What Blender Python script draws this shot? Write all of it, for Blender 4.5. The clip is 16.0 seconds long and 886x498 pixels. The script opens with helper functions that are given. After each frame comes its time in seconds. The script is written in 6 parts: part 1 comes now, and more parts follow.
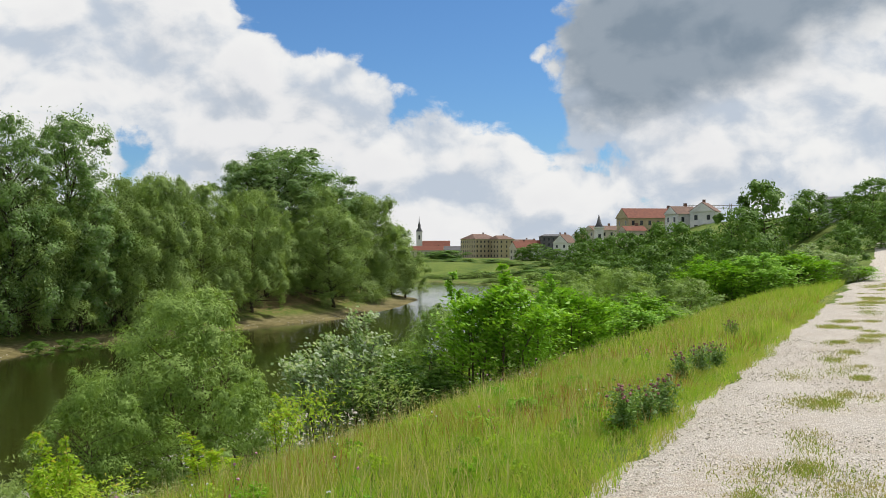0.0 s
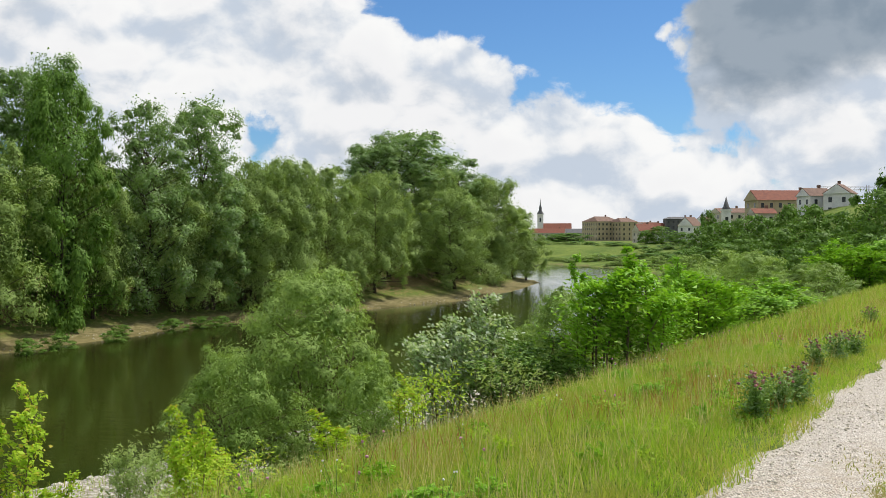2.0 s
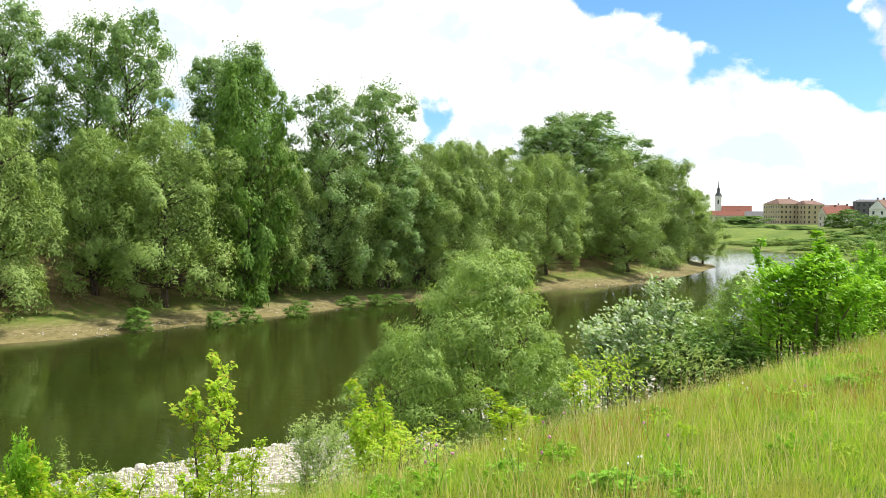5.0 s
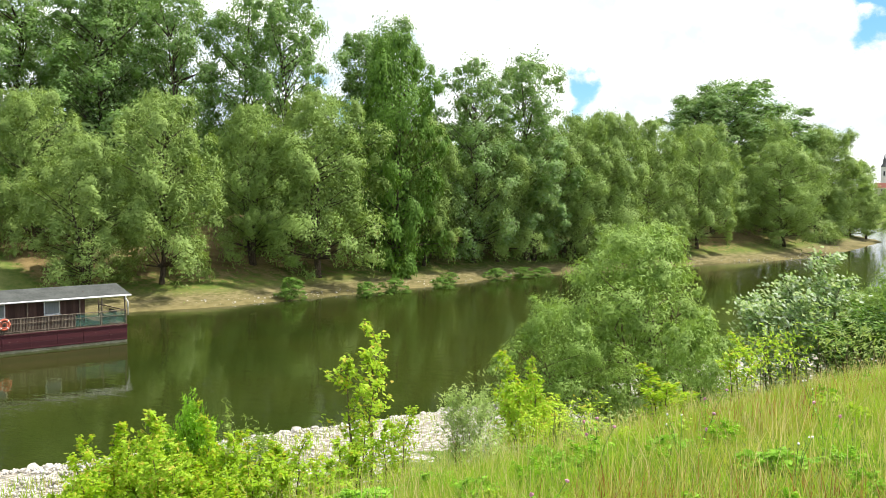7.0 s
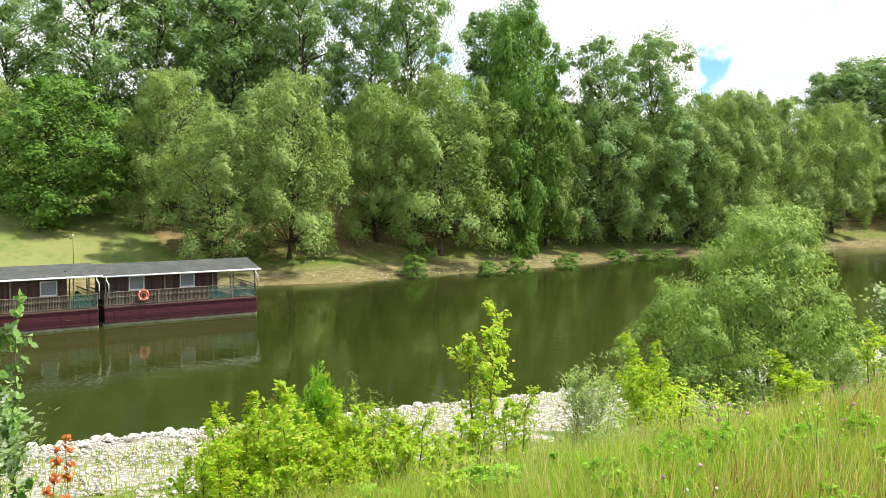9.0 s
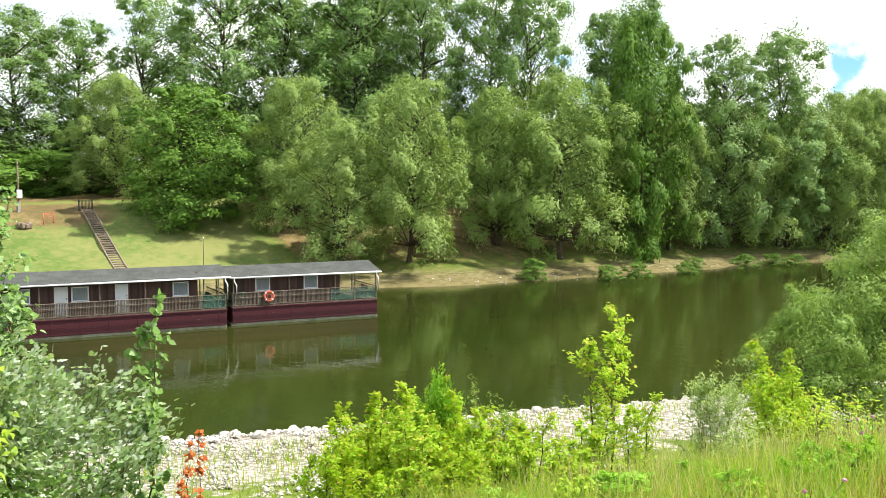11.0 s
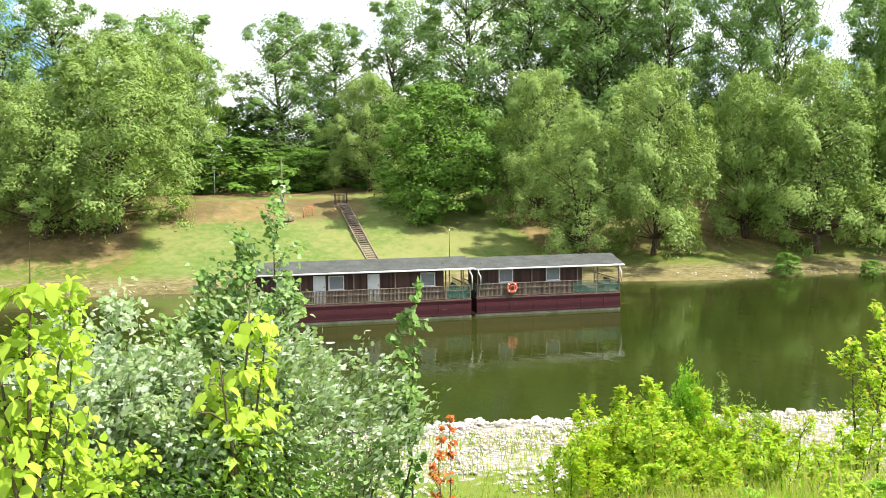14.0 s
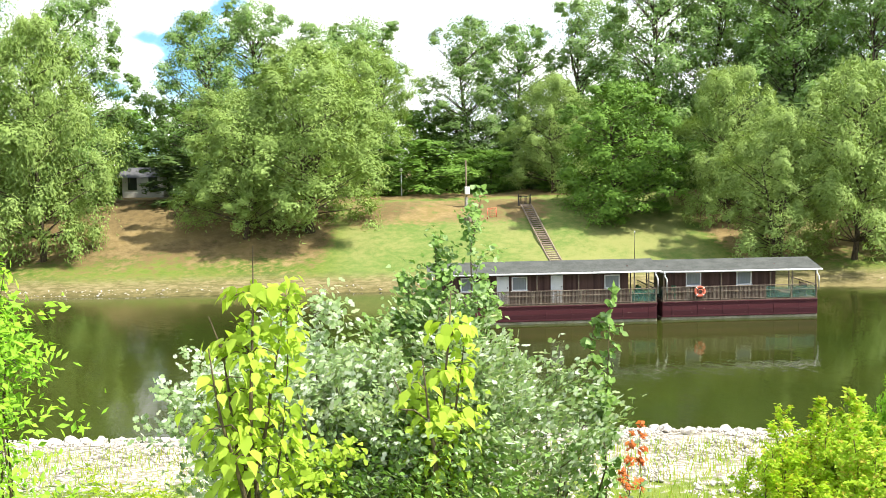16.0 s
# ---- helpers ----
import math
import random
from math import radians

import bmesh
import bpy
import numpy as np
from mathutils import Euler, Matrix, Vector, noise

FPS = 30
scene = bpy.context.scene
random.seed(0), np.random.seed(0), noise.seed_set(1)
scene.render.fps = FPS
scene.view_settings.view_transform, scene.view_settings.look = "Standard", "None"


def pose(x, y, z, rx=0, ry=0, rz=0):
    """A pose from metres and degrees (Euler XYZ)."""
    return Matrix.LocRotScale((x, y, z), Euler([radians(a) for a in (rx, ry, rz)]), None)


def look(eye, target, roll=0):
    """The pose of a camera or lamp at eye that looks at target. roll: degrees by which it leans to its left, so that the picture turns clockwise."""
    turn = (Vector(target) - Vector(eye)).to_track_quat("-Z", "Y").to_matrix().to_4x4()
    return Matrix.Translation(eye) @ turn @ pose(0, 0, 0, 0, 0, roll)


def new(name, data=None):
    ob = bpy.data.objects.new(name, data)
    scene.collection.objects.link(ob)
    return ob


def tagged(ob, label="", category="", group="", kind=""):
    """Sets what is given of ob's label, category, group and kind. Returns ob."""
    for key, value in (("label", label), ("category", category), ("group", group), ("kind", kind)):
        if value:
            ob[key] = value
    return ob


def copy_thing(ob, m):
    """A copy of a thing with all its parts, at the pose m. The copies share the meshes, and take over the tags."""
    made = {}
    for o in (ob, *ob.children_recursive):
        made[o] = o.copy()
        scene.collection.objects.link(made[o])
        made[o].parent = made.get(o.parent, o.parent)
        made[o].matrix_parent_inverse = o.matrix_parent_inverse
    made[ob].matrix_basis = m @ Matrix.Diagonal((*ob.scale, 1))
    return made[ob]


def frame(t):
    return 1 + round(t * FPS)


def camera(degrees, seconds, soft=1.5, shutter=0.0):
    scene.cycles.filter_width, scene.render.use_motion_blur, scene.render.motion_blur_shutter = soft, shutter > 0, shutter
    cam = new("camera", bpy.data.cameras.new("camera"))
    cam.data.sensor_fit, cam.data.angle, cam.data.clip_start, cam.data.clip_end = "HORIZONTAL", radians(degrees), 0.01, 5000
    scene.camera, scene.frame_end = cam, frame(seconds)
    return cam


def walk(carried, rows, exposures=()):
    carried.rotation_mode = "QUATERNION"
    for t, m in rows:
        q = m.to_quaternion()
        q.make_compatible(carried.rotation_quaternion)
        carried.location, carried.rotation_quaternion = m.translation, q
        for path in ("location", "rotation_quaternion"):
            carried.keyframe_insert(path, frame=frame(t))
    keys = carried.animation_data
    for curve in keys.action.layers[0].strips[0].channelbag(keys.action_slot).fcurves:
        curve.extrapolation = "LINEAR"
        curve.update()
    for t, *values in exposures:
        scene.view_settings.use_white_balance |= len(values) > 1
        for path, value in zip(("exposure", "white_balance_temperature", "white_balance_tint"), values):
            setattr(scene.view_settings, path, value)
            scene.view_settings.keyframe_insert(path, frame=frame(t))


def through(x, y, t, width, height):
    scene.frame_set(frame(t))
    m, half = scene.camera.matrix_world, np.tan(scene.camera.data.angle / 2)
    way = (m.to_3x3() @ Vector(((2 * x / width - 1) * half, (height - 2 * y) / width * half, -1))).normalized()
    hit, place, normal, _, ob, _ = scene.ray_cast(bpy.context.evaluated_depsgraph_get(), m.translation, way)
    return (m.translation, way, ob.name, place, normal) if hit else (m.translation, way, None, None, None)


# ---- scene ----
# ---------------------------------------------------------------- camera
cam = camera(48.9, 16.0, soft=0.9)
EYE = 10.0
PATH_ROWS = [
    (0.0, -0.000, 0.000, 0.000, 0.00, 0.15, 0.32),
    (0.5, -0.016, -0.011, 0.004, 2.20, 0.01, 0.18),
    (1.0, -0.027, -0.009, 0.003, 3.98, -0.14, 0.13),
    (1.5, -0.031, 0.007, 0.002, 5.70, -0.45, 0.09),
    (2.0, -0.042, 0.018, -0.003, 7.09, -0.86, 0.10),
    (2.5, -0.050, 0.018, -0.004, 8.33, -1.10, 0.12),
    (3.0, -0.069, -0.004, -0.003, 10.19, -1.37, 0.08),
    (3.5, -0.065, -0.002, -0.015, 12.13, -1.57, 0.11),
    (4.0, -0.075, -0.014, -0.001, 14.13, -1.77, -0.15),
    (6.5, -0.194, -0.062, -0.001, 22.76, -2.92, -0.16),
    (7.0, -0.206, -0.104, 0.000, 25.68, -3.64, -0.28),
    (7.5, -0.209, -0.126, 0.006, 27.78, -4.13, -0.66),
    (8.0, -0.213, -0.166, 0.013, 29.64, -4.52, -0.83),
    (10.5, -0.280, -0.201, 0.001, 37.76, -4.85, -0.36),
    (11.0, -0.296, -0.195, -0.001, 39.78, -4.78, -0.37),
    (11.5, -0.320, -0.173, -0.016, 41.57, -4.74, -0.15),
    (12.0, -0.332, -0.176, -0.000, 43.32, -4.79, 0.06),
    (12.5, -0.324, -0.200, -0.005, 45.46, -5.24, -0.10),
    (13.0, -0.337, -0.258, -0.003, 48.67, -5.47, 0.12),
    (13.5, -0.373, -0.211, -0.017, 51.87, -5.61, 0.31),
    (14.0, -0.345, -0.253, -0.016, 53.87, -5.19, 0.55),
    (14.5, -0.350, -0.276, 0.000, 56.36, -5.20, 0.90),
    (15.0, -0.349, -0.296, 0.010, 58.56, -5.28, 0.72),
    (15.5, -0.339, -0.337, 0.019, 61.45, -5.14, 0.89),
    (16.0, -0.328, -0.371, 0.012, 64.54, -4.99, 1.03),
]
walk(cam, [(t, pose(x, y, EYE + z, 90 + pitch, roll, yaw)) for t, x, y, z, yaw, pitch, roll in PATH_ROWS],
     exposures=[(0.0, -0.32), (2.0, -0.2), (3.0, -0.02), (4.0, 0.28), (7.0, 0.56), (12.0, 0.74), (16.0, 0.95)])

# ---------------------------------------------------------------- light
SUN_ELEV, SUN_YAW = radians(56), radians(-46)
sun_dir = Vector((-math.sin(SUN_YAW) * math.cos(SUN_ELEV), math.cos(SUN_YAW) * math.cos(SUN_ELEV), math.sin(SUN_ELEV)))
sun = new("sun", bpy.data.lights.new("sun", "SUN"))
sun.data.energy, sun.data.angle, sun.data.color = 5.0, radians(0.6), (1.0, 0.95, 0.86)
sun.matrix_world = look(sun_dir * 200, (0, 0, 0))


class Nodes:
    """A short way to write node trees."""

    def __init__(self, tree):
        self.tree = tree
        tree.nodes.clear()

    def add(self, kind, links=(), **props):
        n = self.tree.nodes.new(kind)
        for k, v in props.items():
            setattr(n, k, v)
        for key, v in dict(links).items():
            if isinstance(v, bpy.types.NodeSocket):
                self.tree.links.new(v, n.inputs[key])
            else:
                n.inputs[key].default_value = v
        return n

    def math(self, op, a, b=0.0, c=0.0, clamp=False):
        return self.add("ShaderNodeMath", {0: a, 1: b, 2: c}, operation=op, use_clamp=clamp).outputs[0]

    def vmath(self, op, a, b=(0, 0, 0)):
        n = self.add("ShaderNodeVectorMath", {0: a, 1: b}, operation=op)
        return n.outputs["Value"] if op in ("DOT_PRODUCT", "LENGTH") else n.outputs[0]

    def noise(self, vec, scale, detail=4.0, rough=0.55, distort=0.0):
        return self.add("ShaderNodeTexNoise", {"Vector": vec, "Scale": scale, "Detail": detail, "Roughness": rough, "Distortion": distort}).outputs["Fac"]

    def ramp(self, fac, lo, hi, a=0.0, b=1.0, smooth=True):
        n = self.add("ShaderNodeMapRange", {"Value": fac, "From Min": lo, "From Max": hi, "To Min": a, "To Max": b})
        n.interpolation_type = "SMOOTHSTEP" if smooth else "LINEAR"
        return n.outputs[0]

    def mix(self, fac, a, b, mode="MIX"):
        n = self.add("ShaderNodeMix", data_type="RGBA", blend_type=mode)
        for k, v in ((0, fac), (6, a), (7, b)):
            if isinstance(v, bpy.types.NodeSocket):
                self.tree.links.new(v, n.inputs[k])
            else:
                n.inputs[k].default_value = v if k == 0 else (*v[:3], 1)
        return n.outputs[2]


def direction(yaw, elev):
    yaw, elev = radians(yaw), radians(elev)
    return (-math.sin(yaw) * math.cos(elev), math.cos(yaw) * math.cos(elev), math.sin(elev))


def make_world():
    w = bpy.data.worlds.new("sky")
    w.use_nodes = True
    scene.world = w
    n = Nodes(w.node_tree)
    sky = n.add("ShaderNodeTexSky", sky_type="NISHITA", sun_disc=False, sun_elevation=SUN_ELEV, sun_rotation=-SUN_YAW,
                altitude=100, air_density=1.0, dust_density=0.2, ozone_density=2.5).outputs[0]
    sky = n.mix(1.0, sky, (0.62, 0.92, 1.22), "MULTIPLY")
    d = n.add("ShaderNodeTexCoord").outputs["Generated"]
    flat = n.vmath("MULTIPLY", d, (1.0, 1.0, 1.4))
    # bulk of the clouds, with the open blue patches and the heavy banks of this afternoon
    bias = None
    for yaw, elev, tight, amount in ((-0.5, 15.5, 110, -0.40), (-4.5, 11.0, 320, -0.22), (8.0, 14.5, 300, -0.26), (10.0, 10.0, 220, 0.16), (-17.3, 8.0, 2200, -0.12), (-17, 14.5, 260, 0.25), (17.5, 6.6, 2600, -0.12), (7, 7.0, 110, 0.20), (-11, 11.0, 160, 0.34), (20, 11.5, 160, 0.12),
                                     (-10.5, 6.3, 2200, -0.13), (-19, 6.5, 900, -0.1), (0, 3, 200, 0.1), (45, 16, 25, 0.16)):
        dot = n.vmath("DOT_PRODUCT", d, direction(yaw, elev))
        g = n.math("MULTIPLY", n.math("EXPONENT", n.math("MULTIPLY", n.math("SUBTRACT", dot, 1.0), tight)), amount)
        bias = g if bias is None else n.math("ADD", bias, g)

    def bulk(vec):
        warp = n.vmath("ADD", vec, n.vmath("MULTIPLY", n.add("ShaderNodeTexNoise", {"Vector": vec, "Scale": 7.0, "Detail": 4.0}).outputs["Color"], (0.07, 0.07, 0.07)))
        big = n.noise(vec, 3.4, 2.0, 0.5)
        fine = n.noise(warp, 10.0, 9.0, 0.60, 0.15)
        puff = n.add("ShaderNodeTexVoronoi", {"Vector": warp, "Scale": 15.0, "Smoothness": 0.35}, feature="SMOOTH_F1").outputs["Distance"]
        puff2 = n.add("ShaderNodeTexVoronoi", {"Vector": warp, "Scale": 38.0, "Smoothness": 0.3}, feature="SMOOTH_F1").outputs["Distance"]
        lump = n.math("ADD", n.math("MULTIPLY", puff, -0.22), n.math("MULTIPLY", puff2, -0.09))
        return n.math("ADD", n.math("ADD", n.math("MULTIPLY", big, 0.55), n.math("MULTIPLY", fine, 0.52)), n.math("ADD", lump, 0.17))

    low = bulk(flat)
    above = bulk(n.vmath("ADD", flat, (0.010, 0.004, 0.034)))
    dense = n.math("ADD", low, bias)
    cover = n.ramp(dense, 0.455, 0.525)
    lit = n.ramp(n.math("SUBTRACT", low, above), -0.12, 0.085)
    bank = None
    for yaw, elev, tight, amount in ((-10.5, 11.5, 240, 1.0), (-17.0, 14.5, 320, 0.9), (-25.0, 16.0, 200, 0.8)):
        g = n.math("MULTIPLY", n.math("EXPONENT", n.math("MULTIPLY", n.math("SUBTRACT", n.vmath("DOT_PRODUCT", d, direction(yaw, elev)), 1.0), tight)), amount)
        bank = g if bank is None else n.math("ADD", bank, g)
    heavy = n.ramp(n.math("ADD", bank, n.math("MULTIPLY", n.math("SUBTRACT", n.noise(flat, 9.0, 6.0), 0.5), 1.1)), 0.32, 0.80)
    thick = n.ramp(dense, 0.56, 0.80)
    white = n.mix(lit, (0.78, 0.88, 1.02), (1.32, 1.32, 1.31))
    grey = n.mix(thick, white, n.mix(lit, (0.76, 0.84, 0.95), (1.24, 1.24, 1.25)))
    cloud = n.mix(n.math("MULTIPLY", heavy, 0.94), grey, n.mix(lit, (0.31, 0.40, 0.50), (0.41, 0.50, 0.60)))
    a = n.add("ShaderNodeBackground", {"Color": sky, "Strength": 0.10}).outputs[0]
    b = n.add("ShaderNodeBackground", {"Color": cloud, "Strength": 0.83}).outputs[0]
    m = n.add("ShaderNodeMixShader", {0: cover, 1: a, 2: b}).outputs[0]
    n.add("ShaderNodeOutputWorld", {"Surface": m})


make_world()

# ---------------------------------------------------------------- materials


def material(name, build):
    m = bpy.data.materials.new(name)
    m.use_nodes = True
    n = Nodes(m.node_tree)
    shader = build(n)
    n.add("ShaderNodeOutputMaterial", {"Surface": shader})
    return m


def principled(n, color, rough=0.8, metal=0.0, height=None, bump=0.3, dist=0.02, spec=0.5, **more):
    links = {"Base Color": color if isinstance(color, bpy.types.NodeSocket) else (*color, 1), "Roughness": rough, "Metallic": metal, "Specular IOR Level": spec}
    links.update(more)
    if height is not None:
        links["Normal"] = n.add("ShaderNodeBump", {"Height": height, "Strength": bump, "Distance": dist}).outputs[0]
    return n.add("ShaderNodeBsdfPrincipled", links).outputs[0]


def place(n):
    return n.add("ShaderNodeNewGeometry").outputs["Position"]


def local(n):
    return n.add("ShaderNodeTexCoord").outputs["Object"]


def mat_plain(name, a, b, scale=6.0, rough=0.7, bump=0.2, metal=0.0, dist=0.01, spec=0.4):
    """Two tones mixed at two scales, with fine relief."""
    def build(n):
        p = local(n)
        f = n.noise(p, scale, 6.0, 0.6)
        g = n.noise(p, scale * 7, 4.0, 0.6)
        k = n.ramp(n.math("ADD", n.math("MULTIPLY", f, 0.6), n.math("MULTIPLY", g, 0.4)), 0.36, 0.64)
        return principled(n, n.mix(k, a, b), rough, metal, g, bump, dist, spec)
    return material(name, build)


def mat_leaf(name, dark, light, back=None, tip=None, through=0.25, rough=0.55, patch=None):
    """Foliage: each leaf its own tone, paler or yellower ones among them, light passing through."""
    def build(n):
        geo = n.add("ShaderNodeNewGeometry")
        isl = geo.outputs["Random Per Island"]
        tree = n.add("ShaderNodeObjectInfo").outputs["Random"]
        f = n.noise(local(n), 0.55, 3.0)
        c = n.mix(n.ramp(isl, 0.0, 1.0, smooth=False), dark, light)
        c = n.mix(n.ramp(f, 0.35, 0.65, 0.0, 0.45), c, light)
        if back:
            c = n.mix(n.ramp(n.math("FRACT", n.math("MULTIPLY", isl, 7.31)), 0.58, 0.72), c, back)
        if tip:
            c = n.mix(n.ramp(n.math("FRACT", n.math("MULTIPLY", isl, 5.77)), 0.8, 0.86), c, tip)
        if patch:
            c = n.mix(n.ramp(n.math("ADD", n.noise(local(n), 1.3, 5.0, 0.7), n.math("MULTIPLY", isl, 0.12)), 0.50, 0.66, 0.0, 0.75), c, patch)
        c = n.mix(n.math("MULTIPLY", n.ramp(tree, 0.0, 1.0, smooth=False), 0.35), c, (light[0] * 0.75, light[1] * 0.85, light[2] * 0.6))
        a = principled(n, c, rough, spec=0.18)
        b = n.add("ShaderNodeBsdfTranslucent", {"Color": n.mix(1.0, c, (1.0, 1.0, 0.55), "MULTIPLY")}).outputs[0]
        return n.add("ShaderNodeMixShader", {0: through, 1: a, 2: b}).outputs[0]
    return material(name, build)


def mat_bark(name, a, b):
    def build(n):
        p = n.vmath("MULTIPLY", local(n), (6.0, 6.0, 1.2))
        f = n.noise(p, 3.0, 8.0, 0.7, 0.6)
        return principled(n, n.mix(n.ramp(f, 0.35, 0.65), a, b), 0.95, height=f, bump=0.8, dist=0.05, spec=0.2)
    return material(name, build)


def build_ground(n):
    p = place(n)
    xyz = n.add("ShaderNodeSeparateXYZ", {0: p})
    z = xyz.outputs[2]
    kind = n.add("ShaderNodeAttribute", attribute_name="zone")
    rgb = n.add("ShaderNodeSeparateColor", {0: kind.outputs["Color"]})
    f1, f2, f3 = n.noise(p, 0.12, 6.0, 0.6), n.noise(p, 1.3, 6.0, 0.65), n.noise(p, 14.0, 5.0, 0.65)
    mixd = n.math("ADD", n.math("MULTIPLY", f1, 0.45), n.math("ADD", n.math("MULTIPLY", f2, 0.35), n.math("MULTIPLY", f3, 0.2)))
    grass = n.mix(n.ramp(mixd, 0.40, 0.60), (0.065, 0.115, 0.016), (0.155, 0.20, 0.035))
    lawn = n.mix(n.ramp(mixd, 0.38, 0.60), (0.09, 0.158, 0.030), (0.215, 0.225, 0.075))
    dry = n.mix(n.ramp(mixd, 0.42, 0.60), (0.21, 0.15, 0.062), (0.32, 0.245, 0.115))
    mud = n.mix(n.ramp(mixd, 0.42, 0.58), (0.09, 0.08, 0.028), (0.21, 0.175, 0.075))
    sand = n.mix(n.ramp(n.noise(n.vmath("MULTIPLY", p, (1.0, 1.0, 9.0)), 1.1, 8.0, 0.7), 0.4, 0.62), (0.125, 0.112, 0.042), (0.25, 0.21, 0.105))
    litter = n.mix(n.ramp(mixd, 0.42, 0.58), (0.055, 0.038, 0.018), (0.16, 0.115, 0.05))
    c = n.mix(rgb.outputs[0], grass, lawn)
    c = n.mix(n.ramp(n.math("ADD", rgb.outputs[1], n.math("MULTIPLY", n.math("SUBTRACT", f2, 0.5), 0.9)), 0.35, 0.65), c, n.mix(n.ramp(f1, 0.4, 0.6), dry, litter))
    edge = n.math("ADD", z, n.math("MULTIPLY", n.math("SUBTRACT", f2, 0.5), 0.9))
    far_edge = n.mix(n.ramp(edge, 0.5, 1.2), n.mix(n.ramp(edge, 0.06, 0.45), mud, sand), c)
    c = n.mix(rgb.outputs[2], c, far_edge)
    v = n.add("ShaderNodeTexVoronoi", {"Vector": p, "Scale": 5.5})
    stone = n.mix(n.ramp(v.outputs["Distance"], 0.25, 0.7), (0.54, 0.51, 0.45), (0.25, 0.22, 0.17))
    c = n.mix(n.ramp(n.math("ADD", kind.outputs["Alpha"], n.math("MULTIPLY", n.math("SUBTRACT", f2, 0.5), 1.3)), 0.42, 0.58), c, stone)
    return principled(n, c, 0.95, height=n.math("ADD", f2, n.math("MULTIPLY", f3, 0.6)), bump=0.6, dist=0.12, spec=0.15)


def build_gravel(n):
    p = place(n)
    v = n.add("ShaderNodeTexVoronoi", {"Vector": p, "Scale": 62.0}, feature="F1")
    f1, f2 = n.noise(p, 0.7, 5.0), n.noise(p, 9.0, 5.0)
    c = n.mix(n.add("ShaderNodeSeparateColor", {0: v.outputs["Color"]}).outputs[0], (0.60, 0.545, 0.475), (0.84, 0.785, 0.71))
    c = n.mix(n.ramp(v.outputs["Distance"], 0.35, 0.8, 0.0, 0.6), c, (0.30, 0.24, 0.18))
    c = n.mix(n.ramp(n.math("ADD", n.math("MULTIPLY", f1, 0.6), n.math("MULTIPLY", f2, 0.4)), 0.48, 0.66, 0.0, 0.55), c, (0.48, 0.39, 0.28))
    return principled(n, c, 0.92, height=n.math("SUBTRACT", f2, v.outputs["Distance"]), bump=0.9, dist=0.03, spec=0.2)


def build_water(n):
    p = place(n)
    q = n.vmath("MULTIPLY", p, (0.55, 1.0, 1.0))
    calm = n.ramp(n.noise(p, 0.035, 3.0), 0.42, 0.6)
    h = n.math("ADD", n.math("MULTIPLY", n.noise(q, 1.3, 3.0, 0.5), 0.7), n.math("MULTIPLY", n.noise(q, 5.0, 3.0, 0.5, 0.4), n.ramp(calm, 0.0, 1.0, 0.12, 0.45)))
    c = n.mix(n.ramp(n.noise(p, 0.05, 4.0), 0.4, 0.6), (0.020, 0.029, 0.005), (0.031, 0.038, 0.007))
    return principled(n, c, 0.05, height=h, bump=0.16, dist=0.10, spec=0.5, IOR=1.33)


M_GROUND = material("earth and grass", build_ground)
M_GRAVEL = material("pale crushed limestone", build_gravel)
M_WATER = material("green river water", build_water)
M_ROCK = mat_plain("pale limestone", (0.34, 0.31, 0.26), (0.64, 0.60, 0.53), 3.0, 0.9, 0.6, dist=0.03)
M_BARK = mat_bark("grey brown bark", (0.035, 0.026, 0.018), (0.13, 0.10, 0.07))
M_TWIG = mat_bark("young bark", (0.09, 0.07, 0.04), (0.20, 0.16, 0.09))
M_WILLOW = mat_leaf("willow leaves", (0.165, 0.255, 0.062), (0.345, 0.465, 0.135), through=0.34)
M_POPLAR = mat_leaf("poplar leaves", (0.105, 0.205, 0.048), (0.25, 0.40, 0.105), back=(0.30, 0.40, 0.19), through=0.34)
M_BROAD = mat_leaf("deep green leaves", (0.075, 0.160, 0.022), (0.175, 0.31, 0.048))
M_SHRUB = mat_leaf("shrub willow leaves", (0.175, 0.275, 0.058), (0.36, 0.495, 0.135), through=0.36)
M_WHITE = mat_leaf("white poplar leaves", (0.20, 0.31, 0.12), (0.40, 0.52, 0.27), back=(0.60, 0.66, 0.56), through=0.45)
M_MAPLE = mat_leaf("fresh green leaves", (0.154, 0.350, 0.022), (0.336, 0.575, 0.050), through=0.35)
M_YELLOW = mat_leaf("yellow green young leaves", (0.28, 0.48, 0.026), (0.54, 0.70, 0.07), tip=(0.55, 0.46, 0.08), through=0.5)
M_GREY = mat_leaf("grey green weed leaves", (0.24, 0.35, 0.10), (0.42, 0.52, 0.19), through=0.35)
M_RED = mat_leaf("orange red leaves", (0.42, 0.085, 0.02), (0.60, 0.20, 0.05))
M_GRASS = mat_leaf("grass blades", (0.14, 0.29, 0.022), (0.42, 0.58, 0.075), tip=(0.62, 0.52, 0.26), through=0.5, patch=(0.42, 0.37, 0.11))
M_DRYGRASS = mat_leaf("dry grass stalks", (0.52, 0.43, 0.22), (0.74, 0.62, 0.38), through=0.5)
M_SORREL = mat_leaf("sorrel stalks", (0.22, 0.10, 0.035), (0.40, 0.21, 0.08), tip=(0.50, 0.40, 0.16), through=0.4)
M_ASPEN = mat_leaf("green poplar leaves", (0.10, 0.20, 0.035), (0.20, 0.33, 0.075), back=(0.28, 0.40, 0.17))
